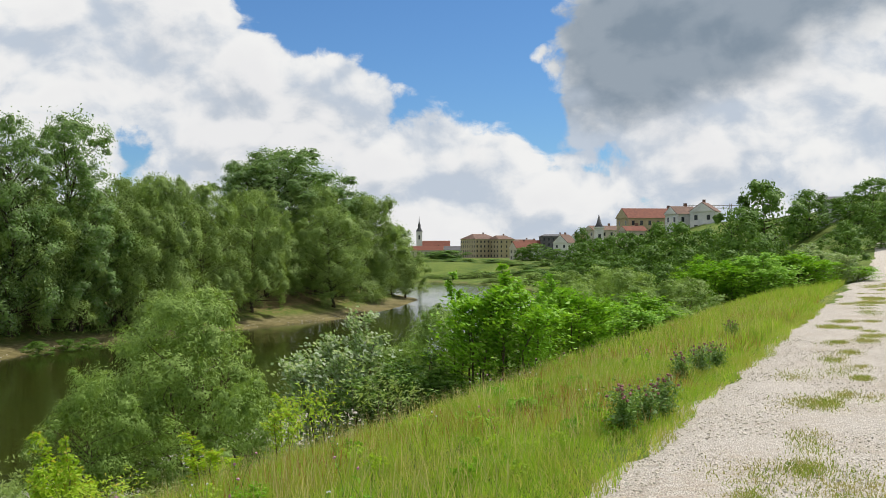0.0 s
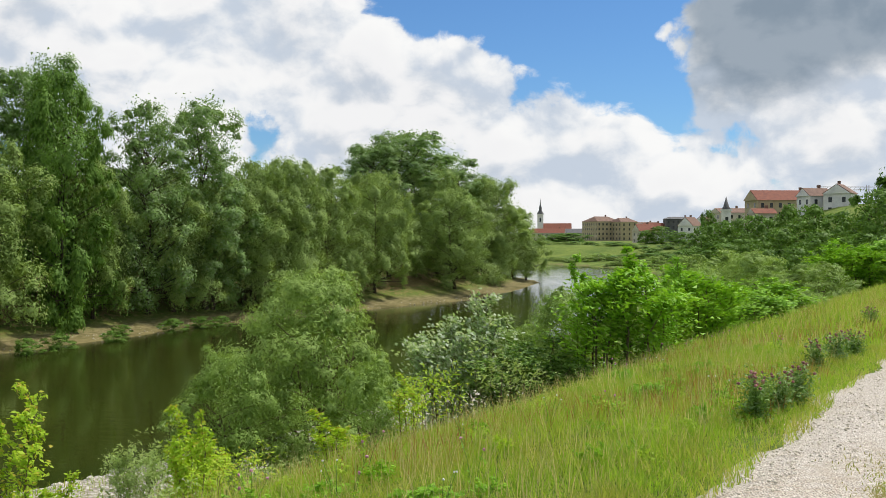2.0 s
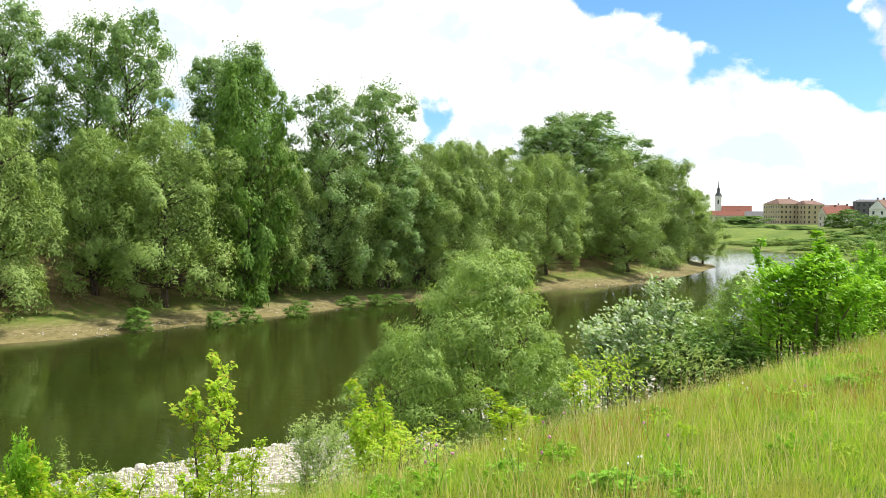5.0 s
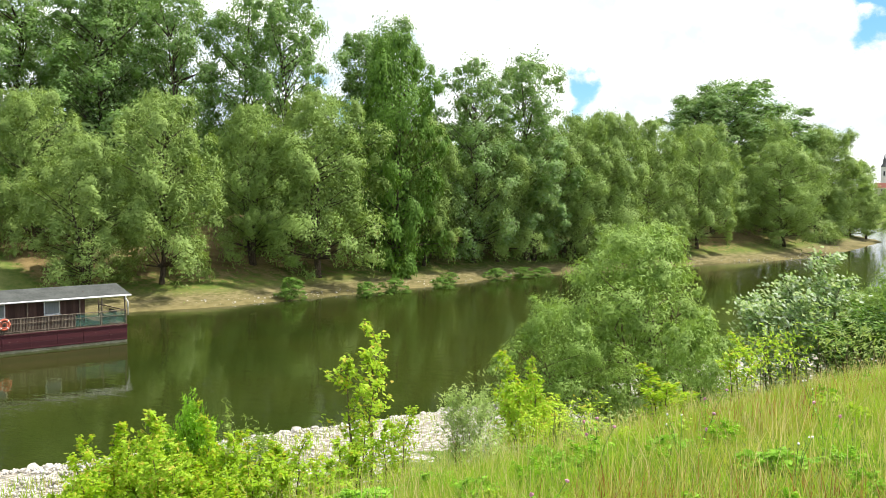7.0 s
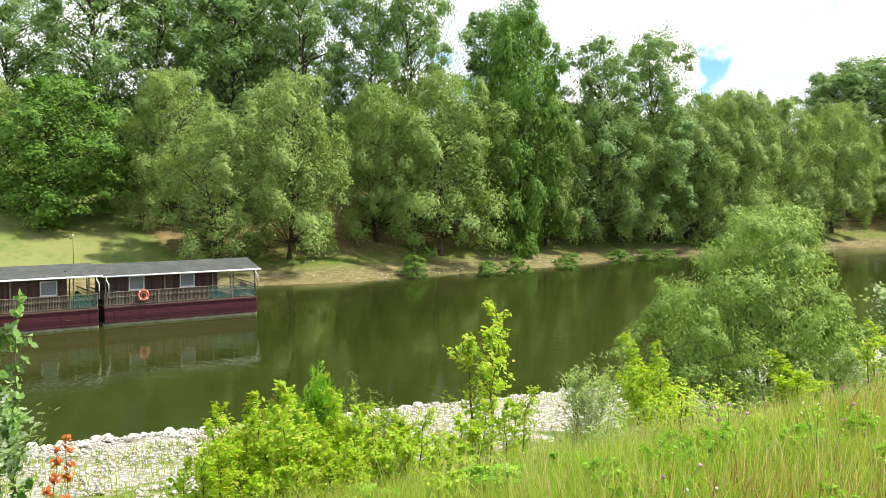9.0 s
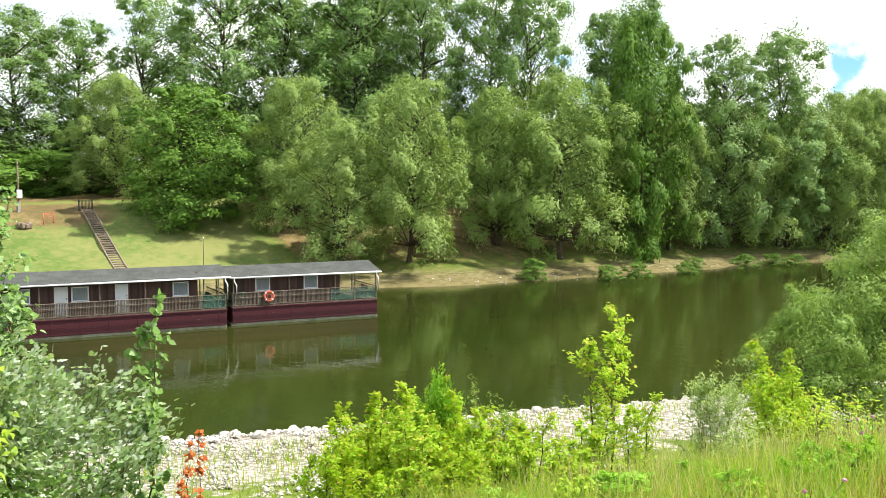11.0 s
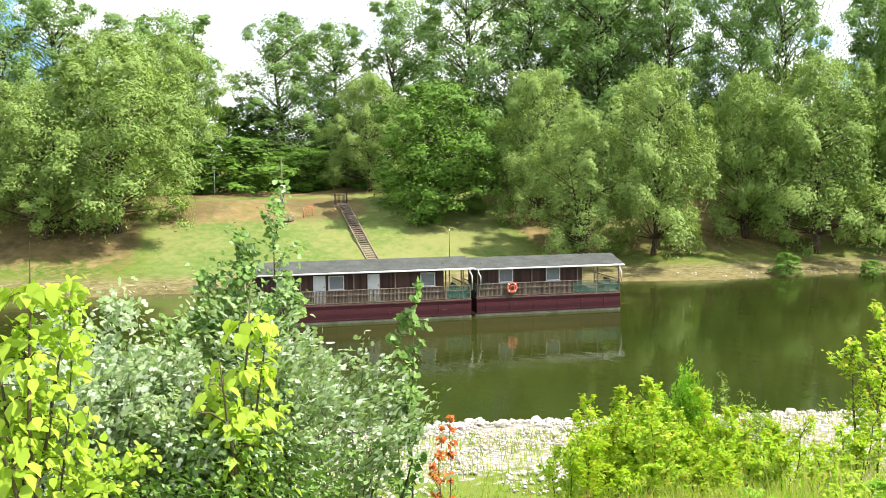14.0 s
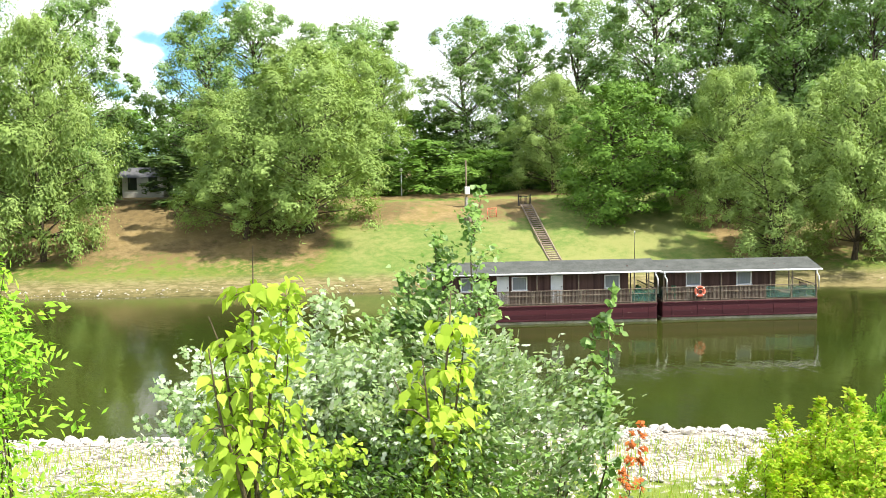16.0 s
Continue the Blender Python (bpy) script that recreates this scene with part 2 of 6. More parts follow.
M_YELLOW_LEAF = mat_leaf("large yellow green leaves", (0.30, 0.48, 0.035), (0.50, 0.64, 0.085), through=0.45)
M_TRACKGRASS = mat_leaf("short grass", (0.19, 0.27, 0.04), (0.36, 0.42, 0.09), tip=(0.50, 0.43, 0.22), through=0.4, patch=(0.46, 0.40, 0.20))
M_PEBBLE = mat_leaf("limestone chips", (0.48, 0.42, 0.33), (0.76, 0.70, 0.60), through=0.0, rough=0.9)
# leaf colour lowered to stand in for the shade deep in the wood
M_WOOD_SHADE = mat_leaf("woodland leaves darkened for shade", (0.045, 0.090, 0.022), (0.115, 0.185, 0.045), through=0.2)

# ---------------------------------------------------------------- mesh helpers


def mesh_from(name, verts, faces):
    """A mesh from an array of points and an array of equal-sided faces."""
    verts, faces = np.asarray(verts, float), np.asarray(faces, int)
    me = bpy.data.meshes.new(name)
    me.vertices.add(len(verts))
    me.vertices.foreach_set("co", verts.ravel())
    k = faces.shape[1]
    me.loops.add(faces.size)
    me.loops.foreach_set("vertex_index", faces.ravel().astype(np.int32))
    me.polygons.add(len(faces))
    me.polygons.foreach_set("loop_start", np.arange(0, faces.size, k, dtype=np.int32))
    me.update(calc_edges=True)
    me.validate()
    return me


def smooth(me):
    me.polygons.foreach_set("use_smooth", np.ones(len(me.polygons), bool))
    return me


def thing(name, mesh=None, mat=None, at=None, label="", category="", group="", kind=""):
    ob = new(name, mesh)
    if mat:
        mesh.materials.append(mat)
    if at is not None:
        ob.matrix_world = at
    return tagged(ob, label, category, group, kind)


def part(name, data, mat, parent, label=""):
    """Links a bmesh or a mesh as one mesh object under a thing or a part."""
    if isinstance(data, bmesh.types.BMesh):
        me = bpy.data.meshes.new(name)
        data.to_mesh(me)
        data.free()
    else:
        me = data
    if mat and not me.materials:
        me.materials.append(mat)
    ob = new(name, me)
    ob.parent = parent
    return tagged(ob, label)


def box(bm, x0, x1, y0, y1, z0, z1, bevel=0.0):
    geo = bmesh.ops.create_cube(bm, size=1.0, matrix=Matrix.Translation(((x0 + x1) / 2, (y0 + y1) / 2, (z0 + z1) / 2)) @ Matrix.Diagonal((x1 - x0, y1 - y0, z1 - z0, 1)))
    if bevel:
        edges = list({e for v in geo["verts"] for e in v.link_edges})
        bmesh.ops.bevel(bm, geom=edges, offset=bevel, segments=1, affect="EDGES")
    return bm


def boxed(*dims, bevel=0.01):
    return box(bmesh.new(), *dims, bevel=bevel)


def tube(bm, points, radii, sides=6):
    """A tapered tube along a line of points."""
    rings = []
    points = [Vector(p) for p in points]
    for i, (p, r) in enumerate(zip(points, radii)):
        way = (points[min(i + 1, len(points) - 1)] - points[max(i - 1, 0)]).normalized()
        turn = way.to_track_quat("Z", "Y").to_matrix()
        rings.append([bm.verts.new(p + turn @ Vector((r * math.cos(k * math.tau / sides), r * math.sin(k * math.tau / sides), 0))) for k in range(sides)])
    for a, b in zip(rings, rings[1:]):
        for k in range(sides):
            f = bm.faces.new((a[k], a[(k + 1) % sides], b[(k + 1) % sides], b[k]))
            f.smooth = True
    bm.faces.new(rings[0][::-1])
    bm.faces.new(rings[-1])
    return bm


# ---------------------------------------------------------------- the land
NEAR = np.array([(-120, -90), (-70, -35), (-45, -9), (-38.4, 0.7), (-35.9, 6.4), (-29.6, 20.3), (-26.3, 25.5), (-22.2, 32.2), (-18.6, 37.5), (-14, 46), (-8, 62), (-1, 90),
                 (8, 130), (17, 181), (23.5, 245), (16, 288), (-3, 322), (-60, 345), (-260, 380)], float)
FAR = np.array([(-160, -60), (-110, -25), (-84.3, 0.7), (-80.2, 8.7), (-76.9, 16.8), (-69, 32), (-61.5, 47), (-56, 58), (-51, 65.5), (-47, 75.5), (-43, 89), (-38, 104), (-31, 117), (-22.5, 134),
                (-13.8, 147), (-8.5, 174), (-4.7, 205), (-9, 222), (-40, 245), (-110, 265), (-280, 290)], float)
ALONG, ACROSS = np.array((0.42, 0.907)), np.array((-0.907, 0.42))  # the gravel way's line, and towards the river
EDGE, CREST, TOP = 1.97, 3.6, 8.4


def to_line(x, y, line):
    best = np.full(np.shape(x), 1e9)
    for (ax, ay), (bx, by) in zip(line, line[1:]):
        dx, dy = bx - ax, by - ay
        k = np.clip(((x - ax) * dx + (y - ay) * dy) / (dx * dx + dy * dy), 0, 1)
        best = np.minimum(best, np.hypot(x - ax - k * dx, y - ay - k * dy))
    return best


def inside(x, y, poly):
    odd = np.zeros(np.shape(x), bool)
    for (ax, ay), (bx, by) in zip(poly, np.roll(poly, -1, 0)):
        if ay != by:
            odd ^= ((ay > y) != (by > y)) & (x < (bx - ax) * (y - ay) / (by - ay) + ax)
    return odd


RIVER = np.vstack([NEAR, FAR[::-1]])
# all that lies on the far side: closed far off to the west
WEST = np.vstack([FAR, [(-4000, 500), (-4000, -2000), (-400, -200)]])


def step(v, lo, hi):
    k = np.clip((v - lo) / (hi - lo), 0, 1)
    return k * k * (3 - 2 * k)


def land(x, y):
    """Height of the ground, and whether it is water or the far side."""
    x, y = np.asarray(x, float), np.asarray(y, float)
    dn, df = to_line(x, y, NEAR), to_line(x, y, FAR)
    wet, west = inside(x, y, RIVER), inside(x, y, WEST)
    s = x * ACROSS[0] + y * ACROSS[1]
    down = np.maximum(s - CREST, 0)
    u = down / np.maximum(down + dn, 0.01)
    prof = np.interp(u, [0, 0.03, 0.12, 0.33, 0.5, 0.72, 0.9, 1.0], [1.0, 0.985, 0.86, 0.43, 0.25, 0.17, 0.11, 0.03])
    near = TOP * prof - 0.10 * step(s, EDGE, CREST)
    near = np.where(y > 200, np.maximum(near, 5.6 * step(dn, 3, 60)), near)
    near = near + 13 * step(y, 60, 200) * step(dn, 22, 70) * step(x - 0.13 * y, 4, 36)
    near = np.where(y > 400, near * step(2600 - y, 0, 900) + 6 * (1 - step(2600 - y, 0, 900)), near)
    far = np.interp(df, [0, 2.5, 5, 9, 20, 26, 45, 400], [0.0, 0.35, 0.95, 2.0, 5.6, 6.7, 7.0, 8.0])
    z = np.where(west, far, near)
    z = np.where(wet, -np.minimum(0.12 * np.minimum(dn, df) ** 1.1, 3.0) - 0.02, z)
    return z, wet, west


def height(x, y):
    return float(land(np.array([x]), np.array([y]))[0][0])


def spaced(lo, f0, f1, hi, fine, grow):
    """Grid lines, fine between f0 and f1, and ever wider beyond."""
    mid = list(np.arange(f0, f1 + fine / 2, fine))
    out, v, d = [], f1, fine
    while v < hi:
        d *= grow
        v += d
        out.append(v)
    back, v, d = [], f0, fine
    while v > lo:
        d *= grow
        v -= d
        back.append(v)
    return np.array(back[::-1] + mid + out)


def build_land():
    xs, ys = spaced(-4200, -100, 34, 4200, 0.8, 1.09), spaced(-1500, -10, 120, 4600, 0.8, 1.07)
    gx, gy = np.meshgrid(xs, ys)
    z, wet, west = land(gx, gy)
    rough = np.zeros_like(z)
    for amp, wave, ph in ((0.07, 2.1, 0.3), (0.05, 0.9, 1.7), (0.10, 5.3, 2.2)):
        rough += amp * np.sin(gx / wave + ph + 1.3 * np.sin(gy / wave * 0.7)) * np.sin(gy / wave * 1.1 + 2 * ph)
    s = gx * ACROSS[0] + gy * ACROSS[1]
    z = z + np.where(wet, 0, rough * (0.25 + 0.75 * ((s > CREST) | (s < -6))))
    ny, nx = z.shape
    idx = np.arange(ny * nx).reshape(ny, nx)
    faces = np.stack([idx[:-1, :-1], idx[:-1, 1:], idx[1:, 1:], idx[1:, :-1]], -1).reshape(-1, 4)
    me = smooth(mesh_from("ground", np.stack([gx, gy, z], -1).reshape(-1, 3), faces))
    # zones: mown lawn; bare dry soil and leaf litter; river edge
    df, dn = to_line(gx, gy, FAR), to_line(gx, gy, NEAR)
    ax, ay = gx + 79.0, gy - 44.0
    lx, ly = ax * 0.385 + ay * 0.923, -ax * 0.923 + ay * 0.385
    lawn = west * (1 - step(np.abs(lx - 0.5), 14.5, 18.5)) * (1 - step(ly, 9, 12))
    bare = west * np.clip(1 - lawn * 1.1, 0, 1) * (0.40 + 0.32 * step(df, 4, 14))
    bare = np.maximum(bare, west * lawn * 0.62 * step(ly, -1.5, 4.5) * (1 - step(lx, 3, 7)))
    edge = np.where(west | wet, 1.0, 0.0)
    stony = np.where(west | wet, 0.0, (0.72 - 0.60 * step(dn, 7.0, 14.0)) * (gy < 60))
    col = np.stack([lawn, bare, edge, stony], -1).reshape(-1, 4)
    att = me.color_attributes.new("zone", "FLOAT_COLOR", "POINT")
    att.data.foreach_set("color", col.ravel())
    thing("ground", me, M_GROUND, label="grassy river banks and land reaching the horizon", category="ground", kind="structure")
    # water
    wx, wy = spaced(-600, -70, 10, 200, 4, 1.2), spaced(-200, 0, 120, 500, 4, 1.2)
    gx, gy = np.meshgrid(wx, wy)
    ny, nx = gx.shape
    idx = np.arange(ny * nx).reshape(ny, nx)
    faces = np.stack([idx[:-1, :-1], idx[:-1, 1:], idx[1:, 1:], idx[1:, :-1]], -1).reshape(-1, 4)
    thing("water", mesh_from("water", np.stack([gx, gy, np.zeros_like(gx)], -1).reshape(-1, 3), faces), M_WATER,
          label="calm green river water with soft ripples", category="water", kind="structure")


def track_wobble(a):
    return 0.07 * np.sin(a * 0.7) + 0.05 * np.sin(a * 1.9 + 1) + 0.045 * np.sin(a * 4.3 + 2) + 0.03 * np.sin(a * 9.7) + 0.02 * np.sin(a * 17.3 + 1)


def build_path():
    a = np.concatenate([np.arange(-14, 16, 0.16), np.arange(16, 70, 0.3), np.arange(70, 130, 2)])
    k = np.linspace(0, 1, 40)
    ga, gk = np.meshgrid(a, k, indexing="ij")
    wob = track_wobble(a)
    wob2 = 0.2 * np.sin(a * 1.3 + 2)
    s0, s1 = -4.6 + wob2, EDGE + wob * 0.7
    gs = s0[:, None] + (s1 - s0)[:, None] * gk
    gx, gy = ga * ALONG[0] + gs * ACROSS[0], ga * ALONG[1] + gs * ACROSS[1]
    z = land(gx, gy)[0]
    lift = 0.075 * np.minimum(1, np.minimum(gk, 1 - gk) * 12) - 0.075 + 0.012 * np.sin(gx * 3.1) * np.sin(gy * 2.7)
    n, m = gx.shape
    idx = np.arange(n * m).reshape(n, m)
    faces = np.stack([idx[:-1, :-1], idx[:-1, 1:], idx[1:, 1:], idx[1:, :-1]], -1).reshape(-1, 4)
    me = smooth(mesh_from("path", np.stack([gx, gy, z + 0.05 + lift], -1).reshape(-1, 3), faces[:, ::-1]))
    thing("path", me, M_GRAVEL, label="pale crushed limestone track along the river bank", category="path", kind="structure")


build_land()
build_path()

# ---------------------------------------------------------------- plants


def leaf_mesh(name, centres, normals, ways, lengths, widths, shape="rhomb"):
    """Leaves as small folded pieces: centre, facing, direction, length and width of each."""
    c, n, w = centres, normals, ways
    n = n / np.linalg.norm(n, axis=1, keepdims=True)
    w = w - n * np.sum(n * w, 1, keepdims=True)
    w = w / np.maximum(np.linalg.norm(w, axis=1, keepdims=True), 1e-6)
    side = np.cross(n, w)
    L, W = lengths[:, None] / 2, widths[:, None] / 2
    if shape == "tri":
        pts = [c - w * L + side * W, c + w * L + n * W * 0.2, c - w * L * 0.6 - side * W]
    elif shape == "rhomb":
        pts = [c - w * L, c + side * W - w * L * 0.1 + n * W * 0.3, c + w * L, c - side * W - w * L * 0.1 + n * W * 0.3]
    elif shape == "heart":
        pts = [c - w * L * 0.85, c - w * L * 0.75 + side * W * 0.75, c - w * L * 0.1 + side * W + n * W * 0.25, c + w * L * 0.45 + side * W * 0.5, c + w * L - n * L * 0.25,
               c + w * L * 0.45 - side * W * 0.5, c - w * L * 0.1 - side * W + n * W * 0.25, c - w * L * 0.75 - side * W * 0.75]
    else:
        pts = [c - w * L, c - w * L * 0.5 + side * W, c + side * W * 0.45, c + w * L * 0.25 + side * W * 0.95, c + w * L,
               c + w * L * 0.25 - side * W * 0.95, c - side * W * 0.45, c - w * L * 0.5 - side * W]
    k = len(pts)
    v = np.stack(pts, 1).reshape(-1, 3)
    return mesh_from(name, v, np.arange(len(c) * k).reshape(-1, k))


def unit(r, n):
    v = r.normal(size=(n, 3))
    return v / np.linalg.norm(v, axis=1, keepdims=True)


def crown_points(r, tufts, per, droop=0.0, trail=0.0):
    """Leaf places in a set of tufts (x, y, z, radius, height, way out): thick near each tuft's skin and top."""
    out_c, out_n = [], []
    for (x, y, z, rad, hi, way) in tufts:
        d = unit(r, per)
        d[:, 2] = np.where(d[:, 2] < -0.35, -d[:, 2], d[:, 2])
        k = (r.random(per) ** 0.5)[:, None] * (0.75 + 0.5 * r.random((per, 1)))
        q = d * k * np.array((rad, rad, hi))
        q[:, 2] -= droop * (np.hypot(q[:, 0], q[:, 1]) / rad) ** 2 * hi
        if trail:
            q[:, 2] -= (r.random(per) < 0.4) * r.exponential(trail, per) * hi
        out_c.append(q + np.array((x, y, z)))
        out_n.append(d * 0.9 + np.array(way) * 0.65 + unit(r, per) * 0.38 + np.array((0, 0, 0.3)))
    return np.vstack(out_c), np.vstack(out_n)


def make_tree(kind, seed, hgt, wide, leaves, mats, name, label, stems=1, leaf=(0.34, 0.16), clear=0.18, droop=0.3, ntuft=70, peak=0.4, group="", gap=0.0, tuft=0.27, shape="tri", category="tree"):
    """One tree at the origin: tapered trunk with limbs that reach the tufts of its crown."""
    r = np.random.default_rng(seed)
    root = tagged(new(name), label, category, group)
    tufts, boughs = [], []
    nb = max(10, ntuft // 6)

    def reach(q):
        k0 = (q - peak) / (peak + 0.12 if q < peak else 1.03 - peak)
        return wide * math.sqrt(max(0.02, 1 - min(abs(k0), 1.0) ** 2.1))

    for i in range(nb):
        q = (i + r.random()) / nb
        env, a, k = reach(q), i * 2.4 + 0.9 * r.random(), 0.15 + 0.75 * r.random() ** 0.6
        if r.random() < gap:
            continue
        big = wide * tuft * 1.62 * (0.7 + 0.6 * r.random()) * (1.1 - 0.45 * q)
        bx, by, bz = math.cos(a) * env * k, math.sin(a) * env * k, hgt * (clear + (1 - clear) * q) - big * 0.7
        boughs.append((bx, by, bz))
        for j in range(7):
            d = r.normal(size=3) + np.array((math.cos(a) * 0.7, math.sin(a) * 0.7, 0.3))
            d = d / np.linalg.norm(d)
            far = big * (0.4 + 0.65 * r.random())
            size = big * (0.33 + 0.27 * r.random())
            tufts.append((bx + d[0] * far, by + d[1] * far, bz + d[2] * far, size, size * (0.8 + 0.4 * r.random()), d))
    c, n = crown_points(r, tufts, int(leaves * 0.81) // max(len(tufts), 1), droop, 0.32 if kind == "willow" else 0.0)
    # thinner growth between the boughs
    fill = leaves - len(c)
    q = r.random(fill) ** 0.9
    env = np.array([reach(v) for v in np.linspace(0, 1, 64)])[(q * 63).astype(int)] * (0.12 + 0.72 * r.random(fill) ** 0.6)
    a = r.random(fill) * math.tau
    env = env * (0.86 + 0.16 * np.sin(a * 3 + q * 14 + seed))
    c = np.vstack([c, np.stack([np.cos(a) * env, np.sin(a) * env, hgt * (clear + (0.97 - clear) * q)], 1) + r.normal(size=(fill, 3)) * 0.02 * hgt])
    n = np.vstack([n, np.stack([np.cos(a), np.sin(a), np.full(fill, 0.5)], 1) + unit(r, fill) * 0.7])
    big = 1.0
    m = len(c)
    ways = unit(r, m) * 0.7 + np.array((0, 0, -0.5 if kind == "willow" else -0.3))
    me = leaf_mesh("crown", c, n, ways, leaf[0] * big * (0.6 + 0.8 * r.random(m)), leaf[1] * big * (0.6 + 0.8 * r.random(m)), shape)
    part("crown", me, mats[0], root)
    bm = bmesh.new()
    rad = hgt * 0.011 + 0.05 * wide * 0.3
    for sidx in range(stems):
        lean = np.array((r.normal() * 0.06, r.normal() * 0.06)) + (0 if stems == 1 else 0.16) * np.array((math.cos(sidx * 2.4), math.sin(sidx * 2.4)))
        top = hgt * (0.80 if stems == 1 else 0.66)
        pts = [(lean[0] * z + 0.012 * hgt * math.sin(z * 0.6 + sidx), lean[1] * z + 0.012 * hgt * math.cos(z * 0.5 + sidx), z) for z in np.linspace(-0.4, top, 7)]
        tube(bm, pts, [rad * (1.25 if i == 0 else 1 - 0.145 * i) for i in range(7)], 7)
        for (x, y, z) in boughs[sidx::stems] + [t_[:3] for t_ in tufts[sidx::stems * 5]]:
            z0 = max(hgt * 0.10, z - hgt * (0.08 + 0.12 * r.random()))
            if z0 > top * 0.95:
                continue
            b = (lean[0] * z0, lean[1] * z0, z0)
            mid = ((b[0] + x) / 2 + r.normal() * 0.1, (b[1] + y) / 2 + r.normal() * 0.1, (z0 + z) / 2)
            tube(bm, [b, mid, (x, y, z)], [rad * 0.26, rad * 0.15, rad * 0.05], 4)
    part("trunk", bm, mats[1], root)
    return root


def set_tree(root, x, y, turn, sx, sz, sink=0.1):
    return copy_thing(root, Matrix.LocRotScale((x, y, height(x, y) - sink), Euler((0, 0, turn)), (sx, sx, sz)))


def forget(roots):
    for src in roots:
        for o in (*src.children_recursive, src):
            bpy.data.objects.remove(o)


# models 10 m high, each set out below at its own size
WILLOW_LABEL = "grey-green willow with drooping tufted crown on the bank"
POPLAR_LABEL = "tall poplar with airy upright crown above the bank"
BROAD_LABEL = "dense rounded tree with deep green leaves"
GROUP = "trees on the far bank"
MODELS = {
    "willow": [make_tree("willow", 11 + i, 10, 4, 46000, (M_WILLOW, M_BARK), "willow_tree", WILLOW_LABEL, 1 + i % 3, (0.180, 0.080), 0.19, 0.35, 170, 0.40, GROUP, 0.0, 0.20) for i in range(4)],
    "poplar": [make_tree("poplar", 31 + i, 10, 2.6, 36000, (M_POPLAR, M_BARK), "poplar_tree", POPLAR_LABEL, 1, (0.118, 0.088), 0.13, 0.1, 240, 0.48, GROUP, 0.08, 0.21) for i in range(4)],
    "broadleaf": [make_tree("broad", 51 + i, 10, 4.2, 36000, (M_BROAD, M_BARK), "broadleaf_tree", BROAD_LABEL, 1, (0.19, 0.13), 0.03, 0.2, 180, 0.38, GROUP, 0.0, 0.20) for i in range(3)],
    # every second wood tree carries leaves with the shade put into their colour
    "wood": [make_tree("broad", 71 + i, 10, 3.4, 7000, ((M_BROAD, M_WOOD_SHADE)[i], M_BARK), "woodland_tree", "leafy woodland tree standing behind the bank", 1, (0.36, 0.27), 0.0, 0.2, 100, 0.42, GROUP, 0.0, 0.29) for i in range(2)],
    "hill": [make_tree("broad", 81 + i, 10, 4.2, 9000, (M_BROAD, M_BARK), "hillside_tree", "dark green leafy tree on the town's hillside", 1, (0.36, 0.26), -0.03, 0.15, 110, 0.38, "trees by the town", 0.0, 0.22) for i in range(3)],
    "osier": [make_tree("willow", 91 + i, 10, 4.2, 7000, (M_SHRUB, M_BARK), "willow_shrub", "pale green willow shrub near the water", 2, (0.40, 0.20), -0.03, 0.1, 90, 0.34, "trees by the town", 0.0, 0.22) for i in range(2)],
}
WIDTH = {"willow": 4.0, "poplar": 2.6, "broadleaf": 4.2, "wood": 3.4, "hill": 4.2, "osier": 4.2}
